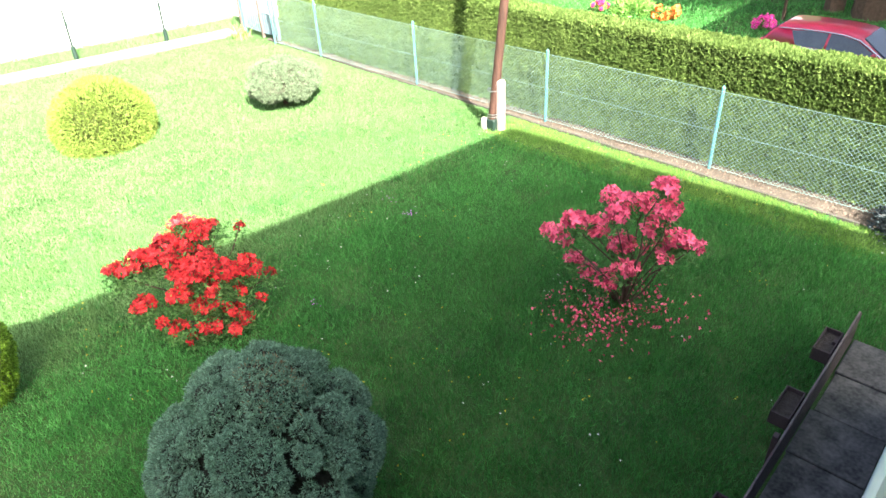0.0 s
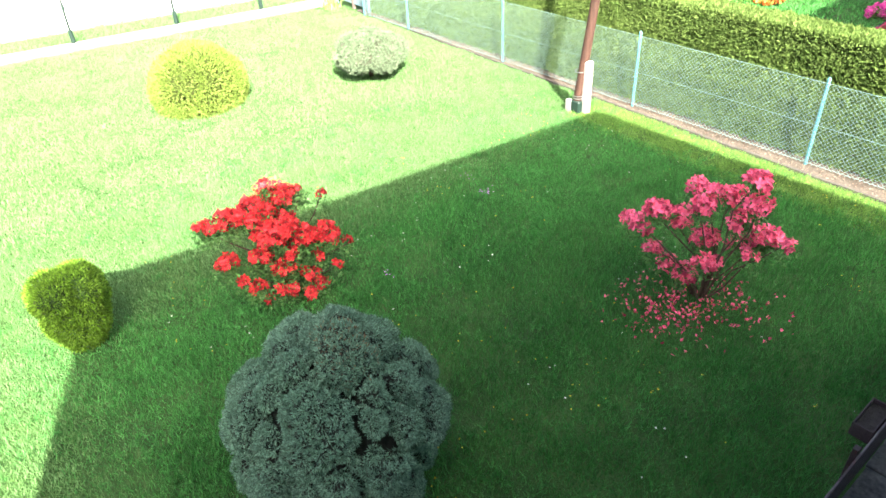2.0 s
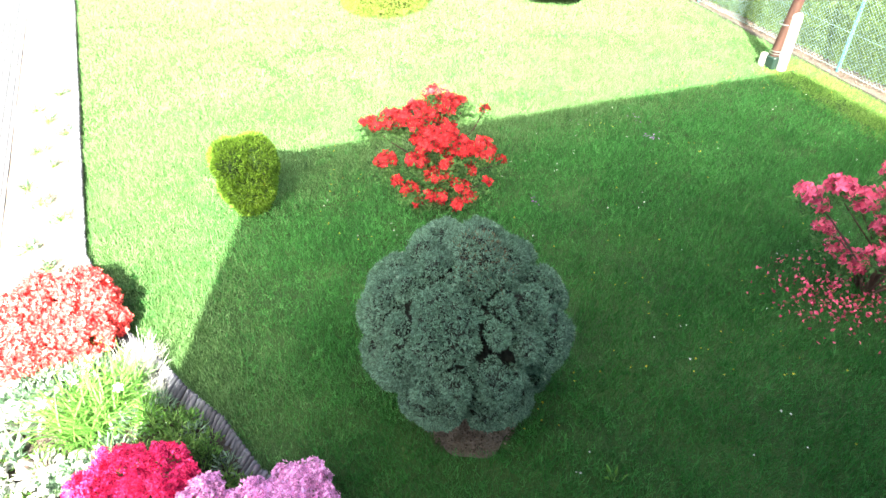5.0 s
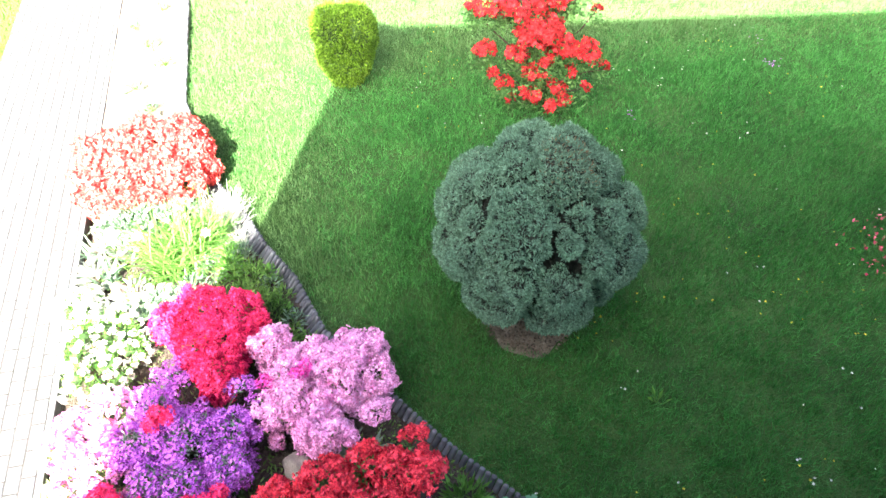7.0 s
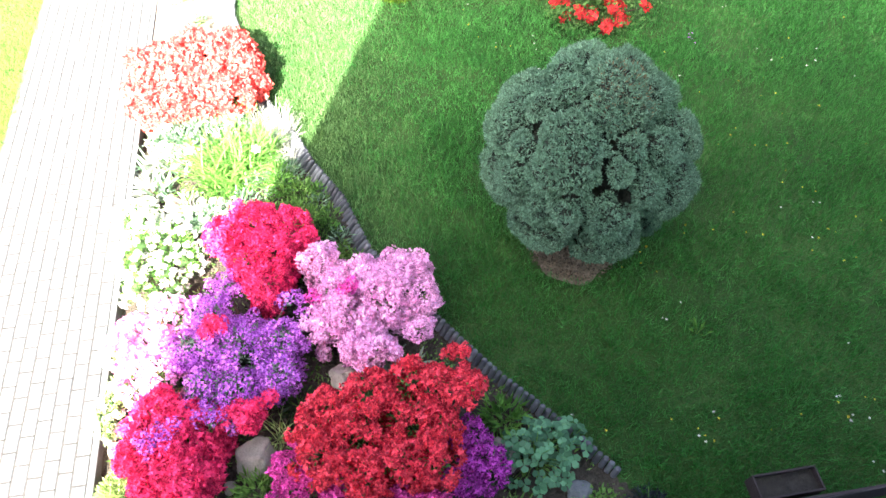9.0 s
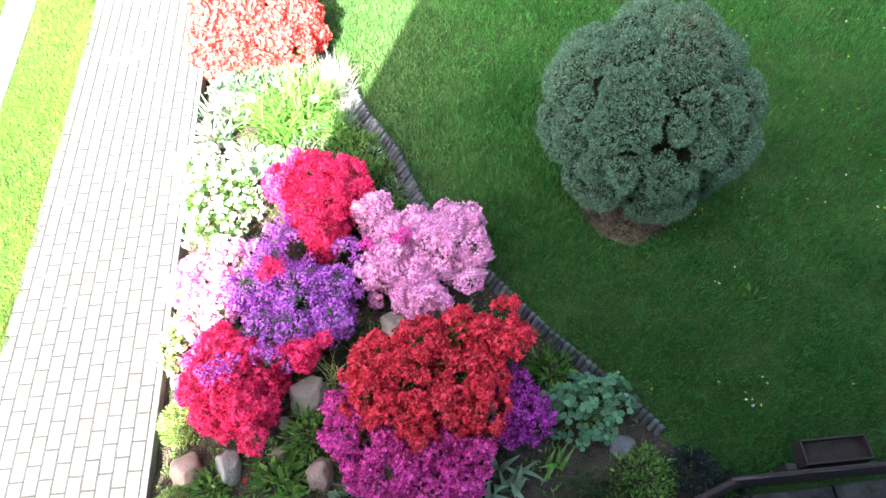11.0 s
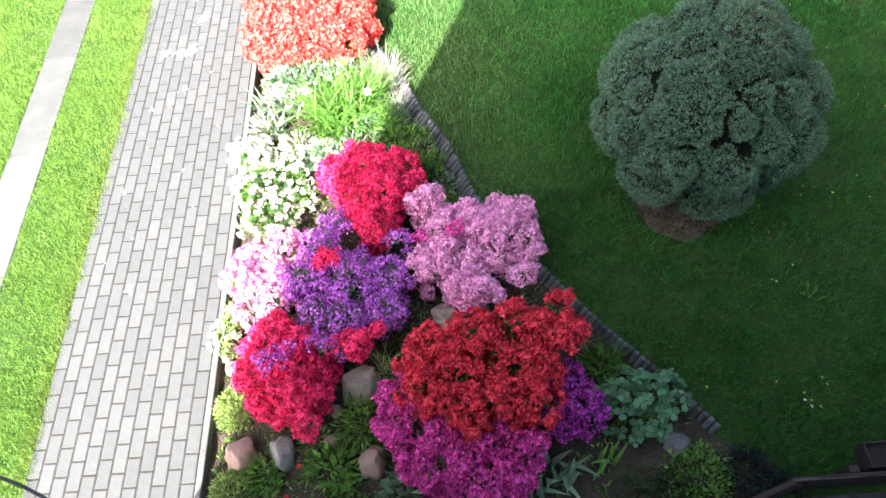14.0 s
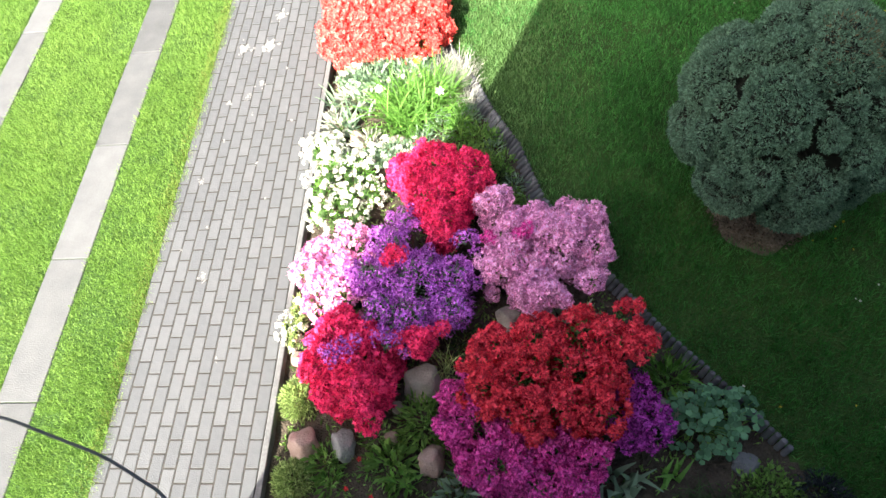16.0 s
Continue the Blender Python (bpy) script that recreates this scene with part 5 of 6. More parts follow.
leafy("garden_herb", 2.02, -0.18, 60, 0.12, 0.10, (0.06, 0.018), M["leaf"], "small leafy herb between the stones")
leafy("garden_herb", 2.62, -0.56, 60, 0.14, 0.14, (0.11, 0.04), M["leaf_grey"], "broad grey-green leaves below the azalea")
tuft("grass_tuft", 2.50, 0.30, 40, 0.06, 0.30, 0.007, M["leaf_lime"], "thin yellowish ornamental grass beside a boulder", "grass", 0.9)
leafy("garden_herb", 2.62, 0.52, 120, 0.16, 0.18, (0.06, 0.02), M["leaf_dark"], "dark leafy growth between the shrubs")
tuft("tulip", 3.28, 0.70, 7, 0.05, 0.30, 0.062, M["leaf_grey"], "broad grey-green tulip leaves", "tulip", 0.7)
tuft("tulip", 3.50, 0.68, 5, 0.05, 0.26, 0.055, M["leaf_grey"], "broad grey-green tulip leaves", "tulip", 0.7)
leafy("bright_herb", 4.02, 0.18, 110, 0.14, 0.18, (0.10, 0.024), M["leaf_bright"], "bright green leafy shoots at the edging")


def columbine(x, y, n, r, h):
    """A loose plant of rounded three-lobed leaves, each on its own thin stalk."""
    root = thing("columbine", x, y, 0.0, "blue-green columbine with rounded three-lobed leaves", "columbine")
    fl, st = [], []
    for _ in range(n):
        a, t = rng.uniform(0, 6.28), math.sqrt(rng.uniform(0, 1))
        c = np.array([r * t * math.cos(a), r * t * math.sin(a), h * (1.05 - 0.7 * t * t) * rng.uniform(0.55, 1.1)])
        fl.append(flower(c, np.array([0.5 * math.cos(a) * t, 0.5 * math.sin(a) * t, 1.0]) + rng.normal(size=3) * 0.18, rng.uniform(0.03, 0.052), 3, 0.12))
        st.append(tube([(0.15 * c[0], 0.15 * c[1], -0.03), (0.6 * c[0], 0.6 * c[1], 0.65 * c[2]), c], 0.003, 0.002, 4))
    part("leaves", mesh_of("leaves", *merge(*fl), M["leaf_columbine"]), None, root, kind="stuff")
    part("stalk_cluster", mesh_of("stalk_cluster", *merge(*st), M["leaf"]), None, root, kind="stuff")


columbine(4.18, -0.10, 80, 0.27, 0.26)
columbine(4.40, -0.06, 40, 0.17, 0.22)
tuft("tulip", 3.62, -0.50, 16, 0.10, 0.26, 0.05, M["leaf_grey"], "broad grey-green tulip leaves", "tulip", 0.6)
tuft("tulip", 3.42, -0.62, 14, 0.10, 0.24, 0.045, M["leaf_grey"], "broad grey-green tulip leaves", "tulip", 0.6)
tuft("tulip", 3.96, -0.44, 8, 0.06, 0.2, 0.035, M["leaf_bright"], "yellowing tulip leaves on the soil", "tulip", 0.8)
tuft("grass_tuft", 4.10, -0.62, 90, 0.12, 0.2, 0.006, M["leaf_dark"], "fine dark ornamental grass", "grass", 0.8)
leafy("groundcover", 4.52, -0.58, 330, 0.22, 0.10, (0.035, 0.024), M["leaf"], "small-leaved green ground cover", "ground cover")
leafy("groundcover", 4.28, -0.72, 200, 0.2, 0.09, (0.035, 0.024), M["leaf_dark"], "small-leaved green ground cover", "ground cover")
leafy("dark_groundcover", 4.82, -0.58, 480, 0.18, 0.17, (0.032, 0.016), M["leaf_black"], "dark blue-green cushion beside the rail", "ground cover")
leafy("dark_groundcover", 5.02, -0.72, 260, 0.15, 0.13, (0.032, 0.016), M["leaf_black"], "dark blue-green cushion beside the rail", "ground cover")
n = 14000
x, y = rng.uniform(1.3, 4.9, n), rng.uniform(-1.0, 3.4, n)
k = in_bed(x, y, -0.06) & (value_noise(x, y, 0.13, 61) * 0.6 + value_noise(x, y, 0.5, 62) * 0.4 > 0.46)
x, y = x[k], y[k]
tagged(new("low_weeds", mesh_of("low_weeds", *leaves(np.stack([x, y, ground_z(x, y) + 0.01], 1), np.tile([0, 0, 0.8], (len(x), 1)), 0.05, 0.016, 0.6), M["leaf"])), "low green weeds covering the soil between the shrubs", "weeds", kind="stuff")
for k in range(12):
    leafy("pale_seedling", 1.42 + 0.5 * ((k * 0.618) % 1), 4.55 + k * 0.42, 26, 0.11, 0.10, (0.09, 0.024), M["leaf_grey"], "pale young plant in sunlit bare soil", "seedling")
for x, y in ((1.93, -0.36), (1.86, -0.55), (2.03, -0.6)):
    fm = mesh_of("small_red_flower", *flower(np.array([0, 0, 0.12]), [0, -0.2, 1], 0.018, 5, 0.6), M["f_red"])
    root = thing("small_red_flower", x, y, 0, "tiny red flower on bare soil", "flower")
    part("petals", fm, None, root)
    part("stalk", mesh_of("stalk", *tube([(0, 0, -0.04), (0, 0, 0.12)], 0.002, 0.002, 4), M["leaf"]), None, root)


def rock(x, y, rx, ry, rz, mat, spin, label, seed):
    v, f = ico(4)
    k = 1 + lumps(v, 1.3, 0.30, seed) + lumps(v, 3.5, 0.10, seed + 5)
    w = v * k[:, None]
    for nrm, c in ((unit(np.array([0.3, 0.4, 0.9])), 0.72), (unit(np.array([-0.7, -0.2, 0.6])), 0.78), (unit(np.array([0.5, -0.8, 0.3])), 0.8)):
        over = np.maximum(w @ nrm - c, 0)
        w = w - over[:, None] * nrm * 0.85
    ob = new("boulder", mesh_of("boulder", w * np.array([rx, ry, rz]), f, mat, True))
    z = float(ground_z(np.array([x]), np.array([y]))[0])
    ob.matrix_basis = pose(x, y, z + rz * 0.35, 0, 0, spin)
    return tagged(ob, label, "stone", "stones in the flower bed")


rock(2.95, 0.68, 0.105, 0.095, 0.10, M["stone"], 20, "rounded grey boulder between the shrubs", 1.0)
rock(2.33, 0.18, 0.135, 0.135, 0.12, M["stone"], 50, "rounded grey boulder on bare soil", 2.0)
rock(1.79, -0.24, 0.085, 0.12, 0.10, M["stone_blue"], 10, "angular slate-grey stone on bare soil", 3.0)
rock(1.50, -0.24, 0.11, 0.115, 0.13, M["stone_pink"], 30, "pinkish granite stone beside the kerb", 4.0)
rock(2.41, -0.35, 0.11, 0.09, 0.10, M["stone_pink"], 70, "flat pinkish-grey stone below the azalea", 5.0)
rock(4.42, -0.37, 0.085, 0.075, 0.04, M["stone_dark"], 15, "flat blue-grey stone at the edging's end", 6.0)
rock(2.15, 0.02, 0.045, 0.045, 0.04, M["stone"], 0, "small grey stone on bare soil", 7.0)
rock(2.12, -0.20, 0.05, 0.05, 0.05, M["stone_pink"], 40, "small pinkish stone on bare soil", 8.0)
rock(3.98, -0.06, 0.12, 0.09, 0.10, M["stone"], 110, "grey boulder beside the purple azalea", 9.0)
rock(1.62, 2.52, 0.10, 0.08, 0.09, M["stone_pink"], 120, "sunlit pinkish stone among iris leaves", 10.0)
rock(2.02, 2.44, 0.12, 0.08, 0.08, M["stone"], 160, "grey stone at the foot of the daylily", 11.0)
rock(1.40, 1.30, 0.06, 0.06, 0.06, M["stone"], 60, "pale stone beside the kerb", 12.0)
rock(1.36, 0.42, 0.06, 0.07, 0.06, M["stone_pink"], 60, "pale stone beside the kerb", 13.0)


# Dark leafy mound for an unidentified dark shape at the corner.
leafy("dark_leaf_mound", 12.22, -0.62, 900, 0.40, 0.40, (0.06, 0.03), M["leaf_black"], "low dark blue-green mound of leaves at the fence corner", "shrub")


# ---- small lawn flowers ----
def lawn_specks(name, n, size, mat, label, cells, xr, yr):
    x, y = rng.uniform(*xr, n * 6), rng.uniform(*yr, n * 6)
    k = on_lawn(x, y) & (value_noise(x, y, 0.5, cells) > 0.62)
    x, y = x[k][:n], y[k][:n]
    out = [flower(np.array([a, b, rng.uniform(0.045, 0.06)]), [rng.normal() * 0.2, rng.normal() * 0.2, 1], size * rng.uniform(0.7, 1.3), 6, 0.15) for a, b in zip(x, y)]
    tagged(new(name, mesh_of(name, *merge(*out), mat)), label, "flowers", kind="stuff")


lawn_specks("lawn_daisies", 120, 0.010, M["f_daisy"], "tiny white daisies scattered through the lawn", 51, (4.5, 12), (-0.6, 5.5))
lawn_specks("lawn_buttercups", 230, 0.009, M["f_yellow"], "tiny yellow flowers scattered through the lawn", 52, (4.5, 12), (-0.2, 6.5))
out = [flower(np.array([8.80 + rng.normal() * 0.06, 4.45 + rng.normal() * 0.06, 0.055]), [0, 0, 1], 0.012, 5, 0.2) for _ in range(12)]
out += [flower(np.array([8.95 + rng.normal() * 0.08, 4.95 + rng.normal() * 0.06, 0.055]), [0, 0, 1], 0.010, 5, 0.2) for _ in range(6)]
out += [flower(np.array([6.82 + rng.normal() * 0.05, 3.85 + rng.normal() * 0.05, 0.055]), [0, 0, 1], 0.010, 5, 0.2) for _ in range(6)]
tagged(new("wild_pansies", mesh_of("wild_pansies", *merge(*out), M["f_violet"])), "small patch of pale violet flowers in the lawn", "flowers", kind="stuff")
leafy("plantain", 5.62, 0.62, 6, 0.07, 0.05, (0.08, 0.03), M["leaf_bright"], "broad-leaved weed in the lawn", "weed")

# ---- garden end: gate, posts, ornamental grass ----
gate = thing("garden_gate", 12.95, 13.95, 0, "pale blue barred metal garden gate", "gate")


def gate_part(name, bm, mat, label=""):
    ob = part(name, bm, mat, gate, label)
    ob.matrix_parent_inverse = Matrix.Translation((-12.95, -13.95, 0))


def gate_at(t):
    return 12.80 + 0.08 * t, 12.95 + 1.72 * t


for t, mat, nm in ((0.0, M["gate_blue"], "post"), (0.42, M["gate_brown"], "gate_stile"), (0.92, M["post"], "gate_stile"), (1.0, M["gate_brown"], "post")):
    x, y = gate_at(t)
    gate_part(nm, box_bm(x - 0.035, x + 0.035, y - 0.035, y + 0.035, 0, 1.65, 0.006), mat)
for k in range(17):
    t = 0.05 + 0.9 * k / 16
    x, y = gate_at(t)
    gate_part("bar", box_bm(x - 0.011, x + 0.011, y - 0.011, y + 0.011, 0.12, 1.5), M["gate_blue"])
for z in (0.14, 0.62, 1.46):
    v = [gate_at(0.0), gate_at(1.0)]
    gate_part("rail", mesh_of("rail", *tube([(*v[0], z), (*v[1], z)], 0.014, 0.014, 6), M["gate_blue"]), None)
x0, y0 = gate_at(0.03)
x1, y1 = gate_at(0.40)
pv = np.array([(x0, y0, 0.14), (x1, y1, 0.14), (x1, y1, 0.62), (x0, y0, 0.62), (x0 + 0.01, y0, 0.14), (x1 + 0.01, y1, 0.14), (x1 + 0.01, y1, 0.62), (x0 + 0.01, y0, 0.62)])
gate_part("lower_panel", mesh_of("lower_panel", pv, np.array([(0, 1, 2, 3), (7, 6, 5, 4), (0, 4, 5, 1), (1, 5, 6, 2), (2, 6, 7, 3), (3, 7, 4, 0)]), M["gate_blue"]), None, "pale blue sheet panel")
tuft("ornamental_grass", 12.45, 14.1, 120, 0.22, 0.5, 0.02, M["leaf_lime"], "pale ornamental grass beside the gate", "grass", 0.6, z=0)
for x, y in ((4.4, 16.85), (6.73, 16.36), (9.07, 15.98), (11.14, 15.47), (13.1, 14.98)):
    root = thing("thin_fence_post", x, y, 0, "slender dark green post on the pale border", "post", "thin posts along the road")
    part("rod", mesh_of("rod", *tube([(0, 0, -0.05), (0.02, 0, 0.6), (0.05, 0, 1.16)], 0.027, 0.022, 8), M["darkmetal"]), None, root)
    part("sleeve", mesh_of("sleeve", *tube([(0.0, 0, -0.05), (0.01, 0, 0.34)], 0.058, 0.048, 10), M["darkmetal"]), None, root, "dark green sleeve")
    part("clamp", mesh_of("clamp", *tube([(0.035, 0, 0.80), (0.04, 0, 0.9)], 0.036, 0.036, 8), M["darkmetal"]), None, root)

# ---- neighbour's garden beyond the hedge ----
NZ = -1.2
# Added out of view: a house-sized block that casts shade on this lawn.
nb = thing("unseen_shade_house", 20, -8, NZ, "unseen house-sized block added to shade the neighbour's lawn", "house")
part("wall", box_bm(-6, 9, -6, 4.6, 0, 9.2), M["plaster"], nb)
bm = box_bm(-6.3, 9.3, -6.3, 4.9, 9.2, 9.45)
part("roof", bm, M["roof"], nb)


def car(x, y, z):
    """A hatchback seen over the hedge: it stands along y, its rear towards +y."""
    root = thing("hatchback_car", x, y, z, "dark red hatchback car parked behind the hedge", "car")
    paint = material("dark_red_car_paint", (0.34, 0.012, 0.05), (0.39, 0.018, 0.065), 3, 0.3, spec=0.5)
    paint.node_tree.nodes["Principled BSDF"].inputs["Coat Weight"].default_value = 0.5
    glass = material("tinted_car_glass", (0.035, 0.05, 0.075), (0.05, 0.07, 0.095), 3, 0.08, spec=0.7)
    chrome = material("satin_chrome", (0.6, 0.6, 0.62), (0.7, 0.7, 0.72), 20, 0.25, metal=1.0)
    rubber = material("tyre_rubber", (0.02, 0.02, 0.02), (0.035, 0.035, 0.035), 20, 0.8)
    lens = material("red_lamp_lens", (0.35, 0.01, 0.012), (0.45, 0.02, 0.02), 20, 0.2, spec=0.6)
    BELT, TOP = 1.03, 1.43

    def half(h):
        """Half the cabin's width at a height."""
        return 0.78 - 0.20 * max(0.0, (h - BELT) / (TOP - BELT)) ** 1.2

    def hull(pr, inset=0.0, bevel=0.04):
        bm = bmesh.new()
        L, R = [], []
        for a, b in pr:
            w = half(b) - inset
            L.append(bm.verts.new((-w, a, b))), R.append(bm.verts.new((w, a, b)))
        k = len(pr)
        for i in range(k):
            j = (i + 1) % k
            bm.faces.new((L[i], L[j], R[j], R[i]))
        bm.faces.new(L[::-1]), bm.faces.new(R)
        bmesh.ops.recalc_face_normals(bm, faces=bm.faces)
        bmesh.ops.bevel(bm, geom=list(bm.edges), offset=bevel, segments=3, affect='EDGES')
        return bm

    body = [(1.96, 0.42), (2.02, 0.68), (1.95, 0.96), (1.80, 1.05), (0.6, 1.05), (-0.95, 1.04), (-1.6, 0.93), (-1.93, 0.74), (-1.98, 0.45), (-1.9, 0.26), (1.9, 0.26)]
    part("body", bm_mesh("body", hull(body), paint, True), None, root)
    cabin = [(1.80, 1.0), (1.52, 1.36), (1.40, 1.425), (0.75, 1.455), (0.1, 1.45), (-0.34, 1.40), (-0.98, 1.0)]
    part("cabin", bm_mesh("cabin", hull(cabin, 0.0, 0.045), paint, True), None, root)

    def pane(name, outline, side, proud=0.006):
        """A thin pane that follows the leaning cabin side."""
        bm = bmesh.new()
        out = [bm.verts.new((side * (half(h) + proud), a, h)) for a, h in outline]
        inn = [bm.verts.new((side * (half(h) - 0.02), a, h)) for a, h in outline]
        k = len(outline)
        bm.faces.new(out), bm.faces.new(inn[::-1])
        for i in range(k):
            bm.faces.new((out[i], out[(i + 1) % k], inn[(i + 1) % k], inn[i]))
        bmesh.ops.recalc_face_normals(bm, faces=bm.faces)
        return part(name, bm, glass, root)

    def across(name, pts, w0, w1, mat):
        """A pane across the car, between two edges."""
        (a0, h0), (a1, h1) = pts
        n_ = Vector((0, h1 - h0, a0 - a1)).normalized()
        n_ = n_ if n_.z > 0 else -n_
        bm = bmesh.new()
        q = [Vector((-w0, a0, h0)), Vector((w0, a0, h0)), Vector((w1, a1, h1)), Vector((-w1, a1, h1))]
        up = [bm.verts.new(v + n_ * 0.012) for v in q]
        dn = [bm.verts.new(v - n_ * 0.03) for v in q]
        bm.faces.new(up), bm.faces.new(dn[::-1])
        for i in range(4):
            bm.faces.new((up[i], up[(i + 1) % 4], dn[(i + 1) % 4], dn[i]))
        bmesh.ops.recalc_face_normals(bm, faces=bm.faces)
        return part(name, bm, mat, root)

    across("windscreen", ((-0.95, 1.05), (-0.40, 1.385)), 0.70, 0.54, glass)
    across("rear_window", ((1.73, 1.10), (1.53, 1.35)), 0.67, 0.56, glass)
    for s in (-1, 1):
        pane("side_window", [(-0.80, 1.07), (-0.30, 1.33), (0.05, 1.385), (0.28, 1.39), (0.28, 1.07)], s)
        pane("side_window", [(0.33, 1.07), (0.33, 1.39), (0.75, 1.39), (1.12, 1.35), (0.95, 1.07)], s)
        arch = [(-0.92, 1.05), (-0.62, 1.21), (-0.34, 1.345), (0.0, 1.405), (0.5, 1.415), (0.95, 1.40), (1.42, 1.375)]
        part("window_trim", mesh_of("window_trim", *tube([(s * (half(h) + 0.004), a, h) for a, h in arch], 0.017, 0.014, 6), chrome), None, root)
        part("belt_trim", mesh_of("belt_trim", *tube([(s * 0.783, 1.1, 1.05), (s * 0.783, -0.95, 1.045)], 0.02, 0.02, 6), chrome), None, root)
        for yw in (1.25, -1.28):
            bm = bmesh.new()
            bmesh.ops.create_cone(bm, segments=24, radius1=0.3, radius2=0.3, depth=0.2, cap_ends=True, matrix=Matrix.Translation((s * 0.70, yw, 0.3)) @ Matrix.Rotation(radians(90), 4, 'Y'))
            w = part("wheel", bm, rubber, root)
            bm = bmesh.new()
            bmesh.ops.create_cone(bm, segments=20, radius1=0.2, radius2=0.17, depth=0.02, cap_ends=True, matrix=Matrix.Translation((s * 0.806, yw, 0.3)) @ Matrix.Rotation(radians(90), 4, 'Y'))
            part("rim", bm, chrome, w)
        part("tail_light", box_bm(s * 0.70 - 0.1, s * 0.70 + 0.1, 1.93, 2.01, 0.76, 0.96, 0.02), lens, root)
        part("mirror", box_bm(s * 0.87 - 0.08, s * 0.87 + 0.08, -0.78, -0.68, 1.06, 1.18, 0.025), paint, root)
    return root


car(21.24, 2.46, NZ - 0.32).rotation_euler = (0, 0, -0.028)


def tree(name, x, y, height, trunk, crown_r, crown_z, n, mat, label, leaf=(0.16, 0.09), lean=0.0):
    root = thing(name, x, y, NZ, label, "tree")
    part("trunk", mesh_of("trunk", *tube([(0, 0, -0.1), (0.03, 0.02, height * 0.3), (lean, 0, height * 0.75)], trunk, trunk * 0.5, 9), M["twig"]), None, root)
    lim, p, nn = [], [], []
    for k in range(11):
        a = k * 2.4
        z0 = crown_z - crown_r * 0.3 + 0.1 * k * crown_r
        e = np.array([math.cos(a) * crown_r * 0.75, math.sin(a) * crown_r * 0.75, z0 + crown_r * 0.35])
        lim.append(tube([(0, 0, z0 * 0.75), e * np.array([0.5, 0.5, 0.95]), e], trunk * 0.3, 0.015, 5))
        q, m_ = lobe_points([(e, (crown_r * 0.5, crown_r * 0.5, crown_r * 0.36))], n // 11, -0.9, 0.1)
        p.append(q + rng.normal(size=q.shape) * crown_r * 0.1), nn.append(m_)
    part("limbs", mesh_of("limbs", *merge(*lim), M["twig"]), None, root, kind="stuff")
    part("crown", mesh_of("crown", *leaves(np.concatenate(p), np.concatenate(nn), *leaf, spread=0.9), mat), None, root, kind="stuff")
    return root


tree("young_tree", 25.2, 5.25, 3.4, 0.055, 1.5, 2.3, 2600, M["leaf"], "young fruit tree on the neighbour's lawn")
tree("tall_tree", 27.1, 4.42, 9, 0.30, 3.0, 5.0, 3500, M["leaf_dark"], "dark trunked tree behind the neighbour's lawn", (0.25, 0.14))
tree("tall_tree", 26.9, 3.35, 9, 0.56, 3.0, 4.6, 3500, M["leaf_dark"], "dark trunked tree behind the neighbour's lawn", (0.25, 0.14))
tree("tall_tree", 30.0, 9.0, 9, 0.3, 3.2, 5.2, 3500, M["leaf_dark"], "dark trunked tree behind the neighbour's lawn", (0.25, 0.14))


def far_bush(name, x, y, rx, h, trusses, n, label):
    return shrub(name, (x, y, NZ), mound(rx, rx, h, 6, int(x * 10)), trusses, 0.14, n, label, leaf_n=400, leaf_size=(0.08, 0.03), size=(1.2, 1.8))


far_bush("magenta_bush", 24.1, 5.40, 0.27, 0.30, T["magenta"], 40, "magenta flowering bush on the neighbour's lawn")
far_bush("orange_flowers", 23.7, 8.2, 0.36, 0.34, T["orange"], 9, "orange flowering perennials on the neighbour's lawn")
far_bush("red_flowers", 23.4, 10.4, 0.25, 0.3, T["hot"], 8, "red flowering perennials on the neighbour's lawn")
leafy("far_shrub", 23.6, 9.3, 500, 0.7, 0.5, (0.16, 0.06), M["leaf"], "green perennials on the neighbour's lawn", "perennial")

# ---- pieces of the edging and of the path ----
edging = thing("log_edging", 3.4, 1.5, 0, "dark grey palisade log edging round the flower bed", "edging")
log = log_mesh("log", M["log"])
ys = np.linspace(-0.29, 15.0, 2000)
xs = bed_right(ys)
run = np.concatenate([[0], np.cumsum(np.hypot(np.diff(xs), np.diff(ys)))])
far_logs = []
count = 0
for s in np.arange(0, run[-1], 0.0485):
    x, y = float(np.interp(s, run, xs)), float(np.interp(s, run, ys))
    x2, y2 = float(np.interp(s + 0.1, run, xs)), float(np.interp(s + 0.1, run, ys))
    tang = Vector((x2 - x, y2 - y, 0)).normalized() if s < run[-1] - 0.1 else Vector((0, 1, 0))
    side = Vector((tang.y, -tang.x, 0))
    # each log leans back against the lawn
    tilt = radians(24 + 26 * smooth(0.2, 1.6, y)) + 0.12 * math.sin(s * 1.7) + rng.normal() * 0.04
    lean = side * math.sin(tilt) + Vector((0, 0, 1)) * math.cos(tilt)
    top = side * 0.03 + Vector((x, y, 0.085 + 0.010 * math.sin(s * 3.7) + rng.normal() * 0.006))
    m = Matrix.Translation(top - lean * 0.0525 * (1 + 0.6 * float(smooth(0.9, 1.6, y))) - Vector((3.4, 1.5, 0))) @ turn_to(lean, rng.uniform(0, 6.28)) @ Matrix.Diagonal((1, 1, 1 + 0.6 * smooth(0.9, 1.6, y), 1))
    if count < 290:
        part("log", log, None, edging, at=m)
    else:
        far_logs.append(m)
    count += 1
v0 = np.array([v.co[:] for v in log.vertices])
tri = []
for pl in log.polygons:
    vi = list(pl.vertices)
    tri += [(vi[0], vi[k], vi[k + 1]) for k in range(1, len(vi) - 1)]
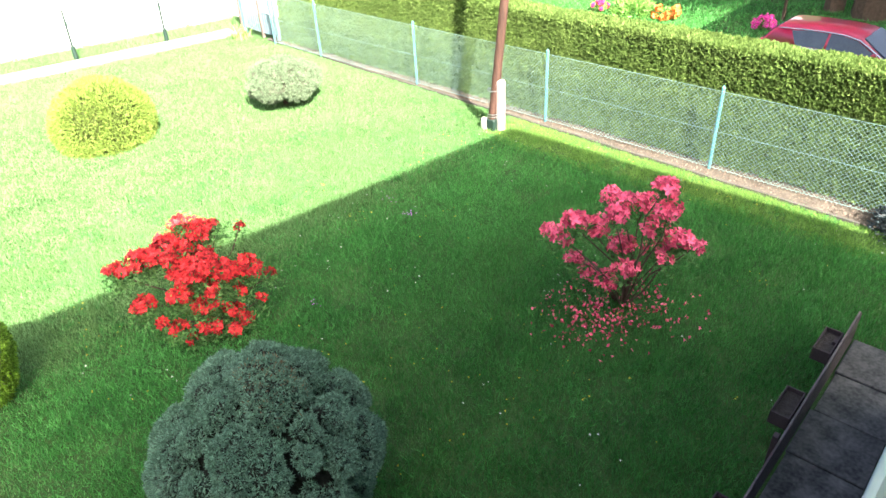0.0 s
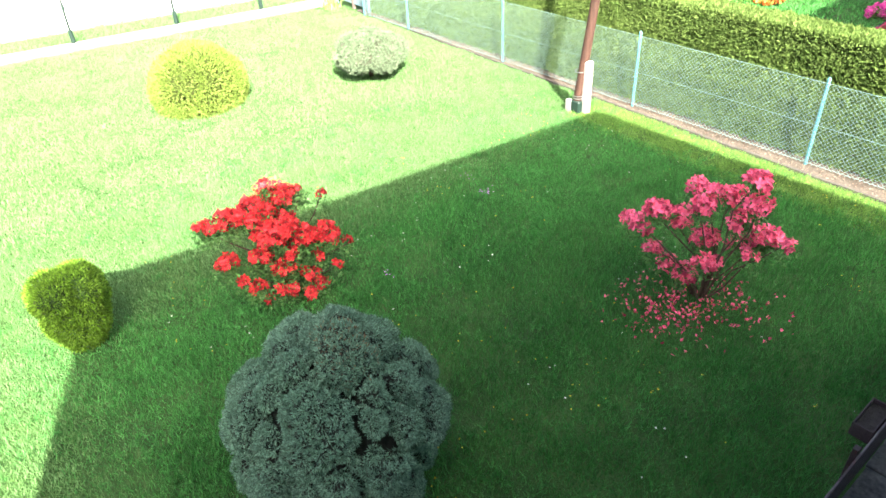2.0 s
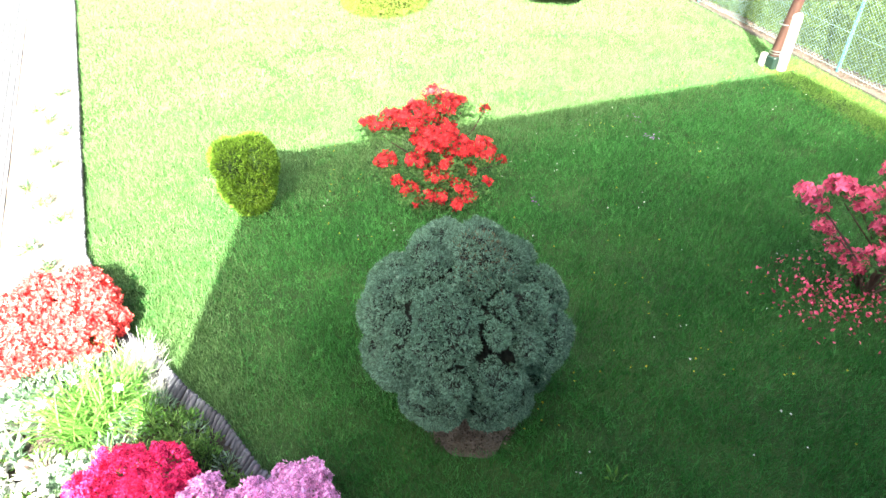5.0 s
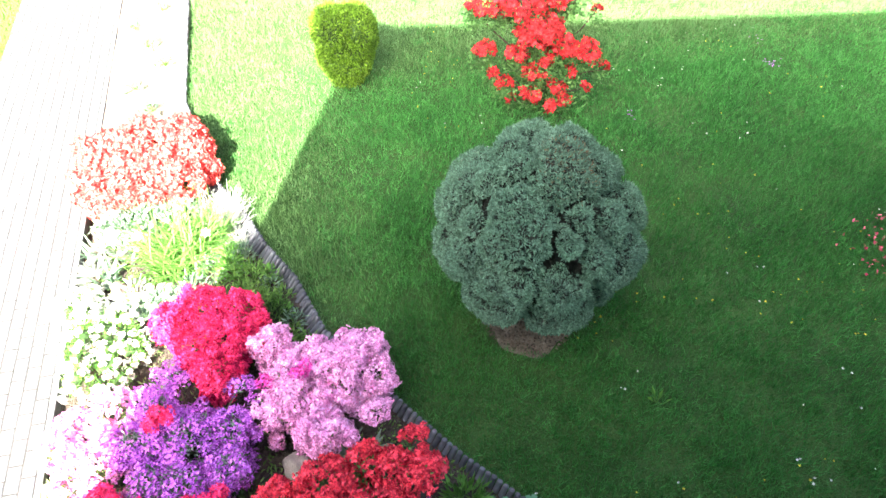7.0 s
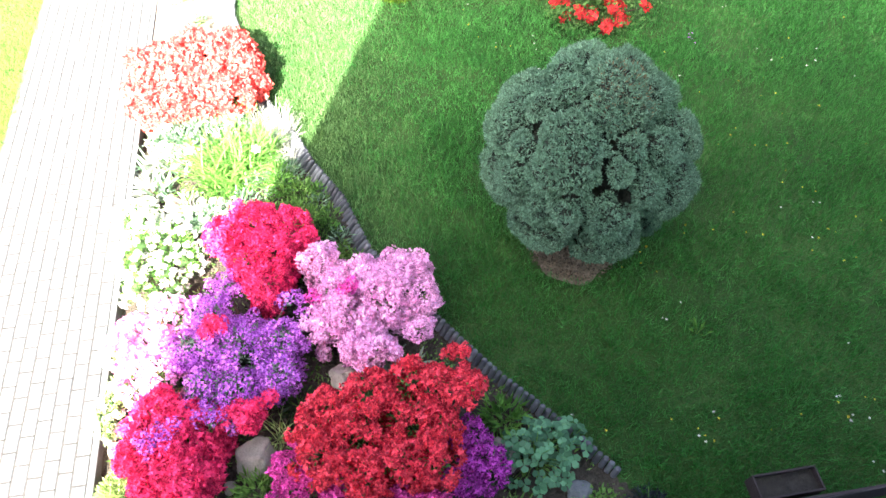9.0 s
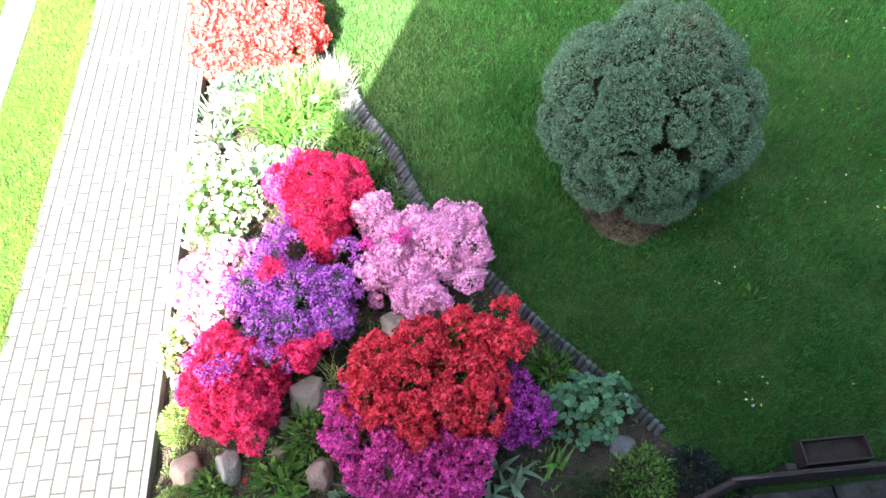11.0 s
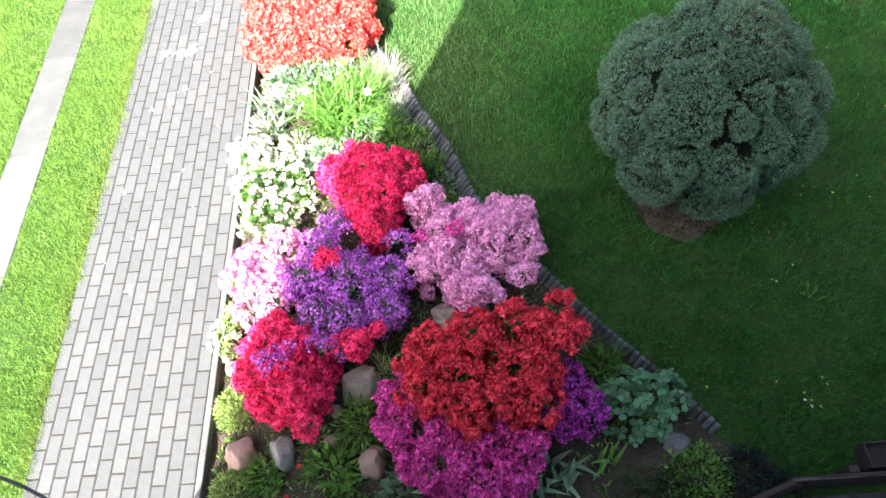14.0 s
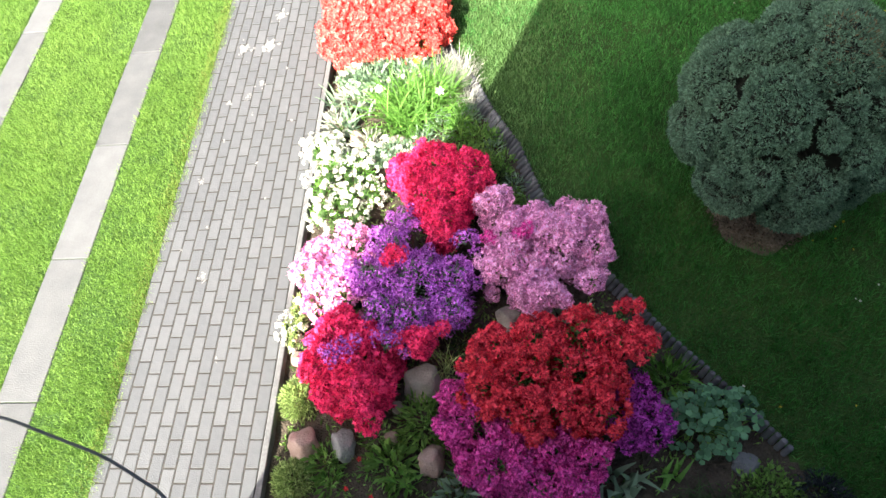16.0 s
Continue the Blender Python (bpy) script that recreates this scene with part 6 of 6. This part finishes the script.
part("far_logs", mesh_of("far_logs", *merge(*[(np.c_[v0, np.ones(len(v0))] @ np.array(m).T[:, :3], np.array(tri)) for m in far_logs]), M["log_far"]), None, edging, kind="stuff")

bm = box_bm(-0.0456, 0.0456, -0.0950, 0.0950, -0.03, 0.0, 0.004)
for f in [f for f in bm.faces if f.normal.z < -0.9]:
    bm.faces.remove(f)
paver = bm_mesh("paver", bm, M["paver"])
v0 = np.array([v.co[:] for v in paver.vertices])
tri = []
for pl in paver.polygons:
    vi = list(pl.vertices)
    tri += [(vi[0], vi[k], vi[k + 1]) for k in range(1, len(vi) - 1)]
tri = np.array(tri)
rest = []
count = 0
for r in range(-7, 76):
    for c in range(12):
        y = r * 0.2 + (0.1 if c % 2 else 0.2)
        if y < -1.2:
            continue
        m = Matrix.Translation((c * 0.1 + 0.05, y, 0.017 + rng.normal() * 0.0005)) @ Euler((rng.normal() * 0.003, rng.normal() * 0.004, rng.normal() * 0.006)).to_matrix().to_4x4()
        if count < 300 and y > -0.75:
            part("paver", paver, None, path, at=m)
            count += 1
        else:
            rest.append((np.c_[v0, np.ones(len(v0))] @ np.array(m).T[:, :3], tri))
part("far_pavers", mesh_of("far_pavers", *merge(*rest), M["paver_far"]), None, path, kind="stuff")

# ---- white splashes on the pavers ----
out = []
for x, y, r in ((0.29, 3.82, 0.05), (0.55, 3.85, 0.06), (0.57, 3.32, 0.03), (0.28, 3.08, 0.022), (0.46, 3.14, 0.02), (0.21, 2.12, 0.02), (0.45, 1.14, 0.024), (0.38, 1.62, 0.012), (0.72, 0.42, 0.012), (0.62, 4.3, 0.045), (0.5, 4.7, 0.05),
                (0.33, 2.6, 0.012), (0.7, 2.3, 0.012), (0.85, 1.9, 0.01), (0.55, 2.9, 0.014), (0.8, 3.5, 0.016), (0.2, 1.4, 0.01), (0.95, 2.8, 0.012)):
    k = 12
    a = np.linspace(0, 2 * np.pi, k, endpoint=False)
    drops = [(x, y, r * 0.75)] + [(x + rng.normal() * r * 0.8, y + rng.normal() * r * 1.3, r * rng.uniform(0.08, 0.4)) for _ in range(int(5 + 260 * r))]
    for x1, y1, r1 in drops:
        rr = r1 * (1 + 0.12 * np.sin(a * 2 + x1 * 40) + 0.12 * rng.normal(size=k))
        ring = np.stack([x1 + rr * np.cos(a), y1 + 1.25 * rr * np.sin(a), np.full(k, 0.0205)], 1)
        out.append((np.concatenate([ring, [[x1, y1, 0.0215]]]), np.array([(j, (j + 1) % k, k) for j in range(k)])))
tagged(new("white_splashes", mesh_of("white_splashes", *merge(*out), M["splash"])), "dried white splashes on the pavers", "splashes", kind="stuff")
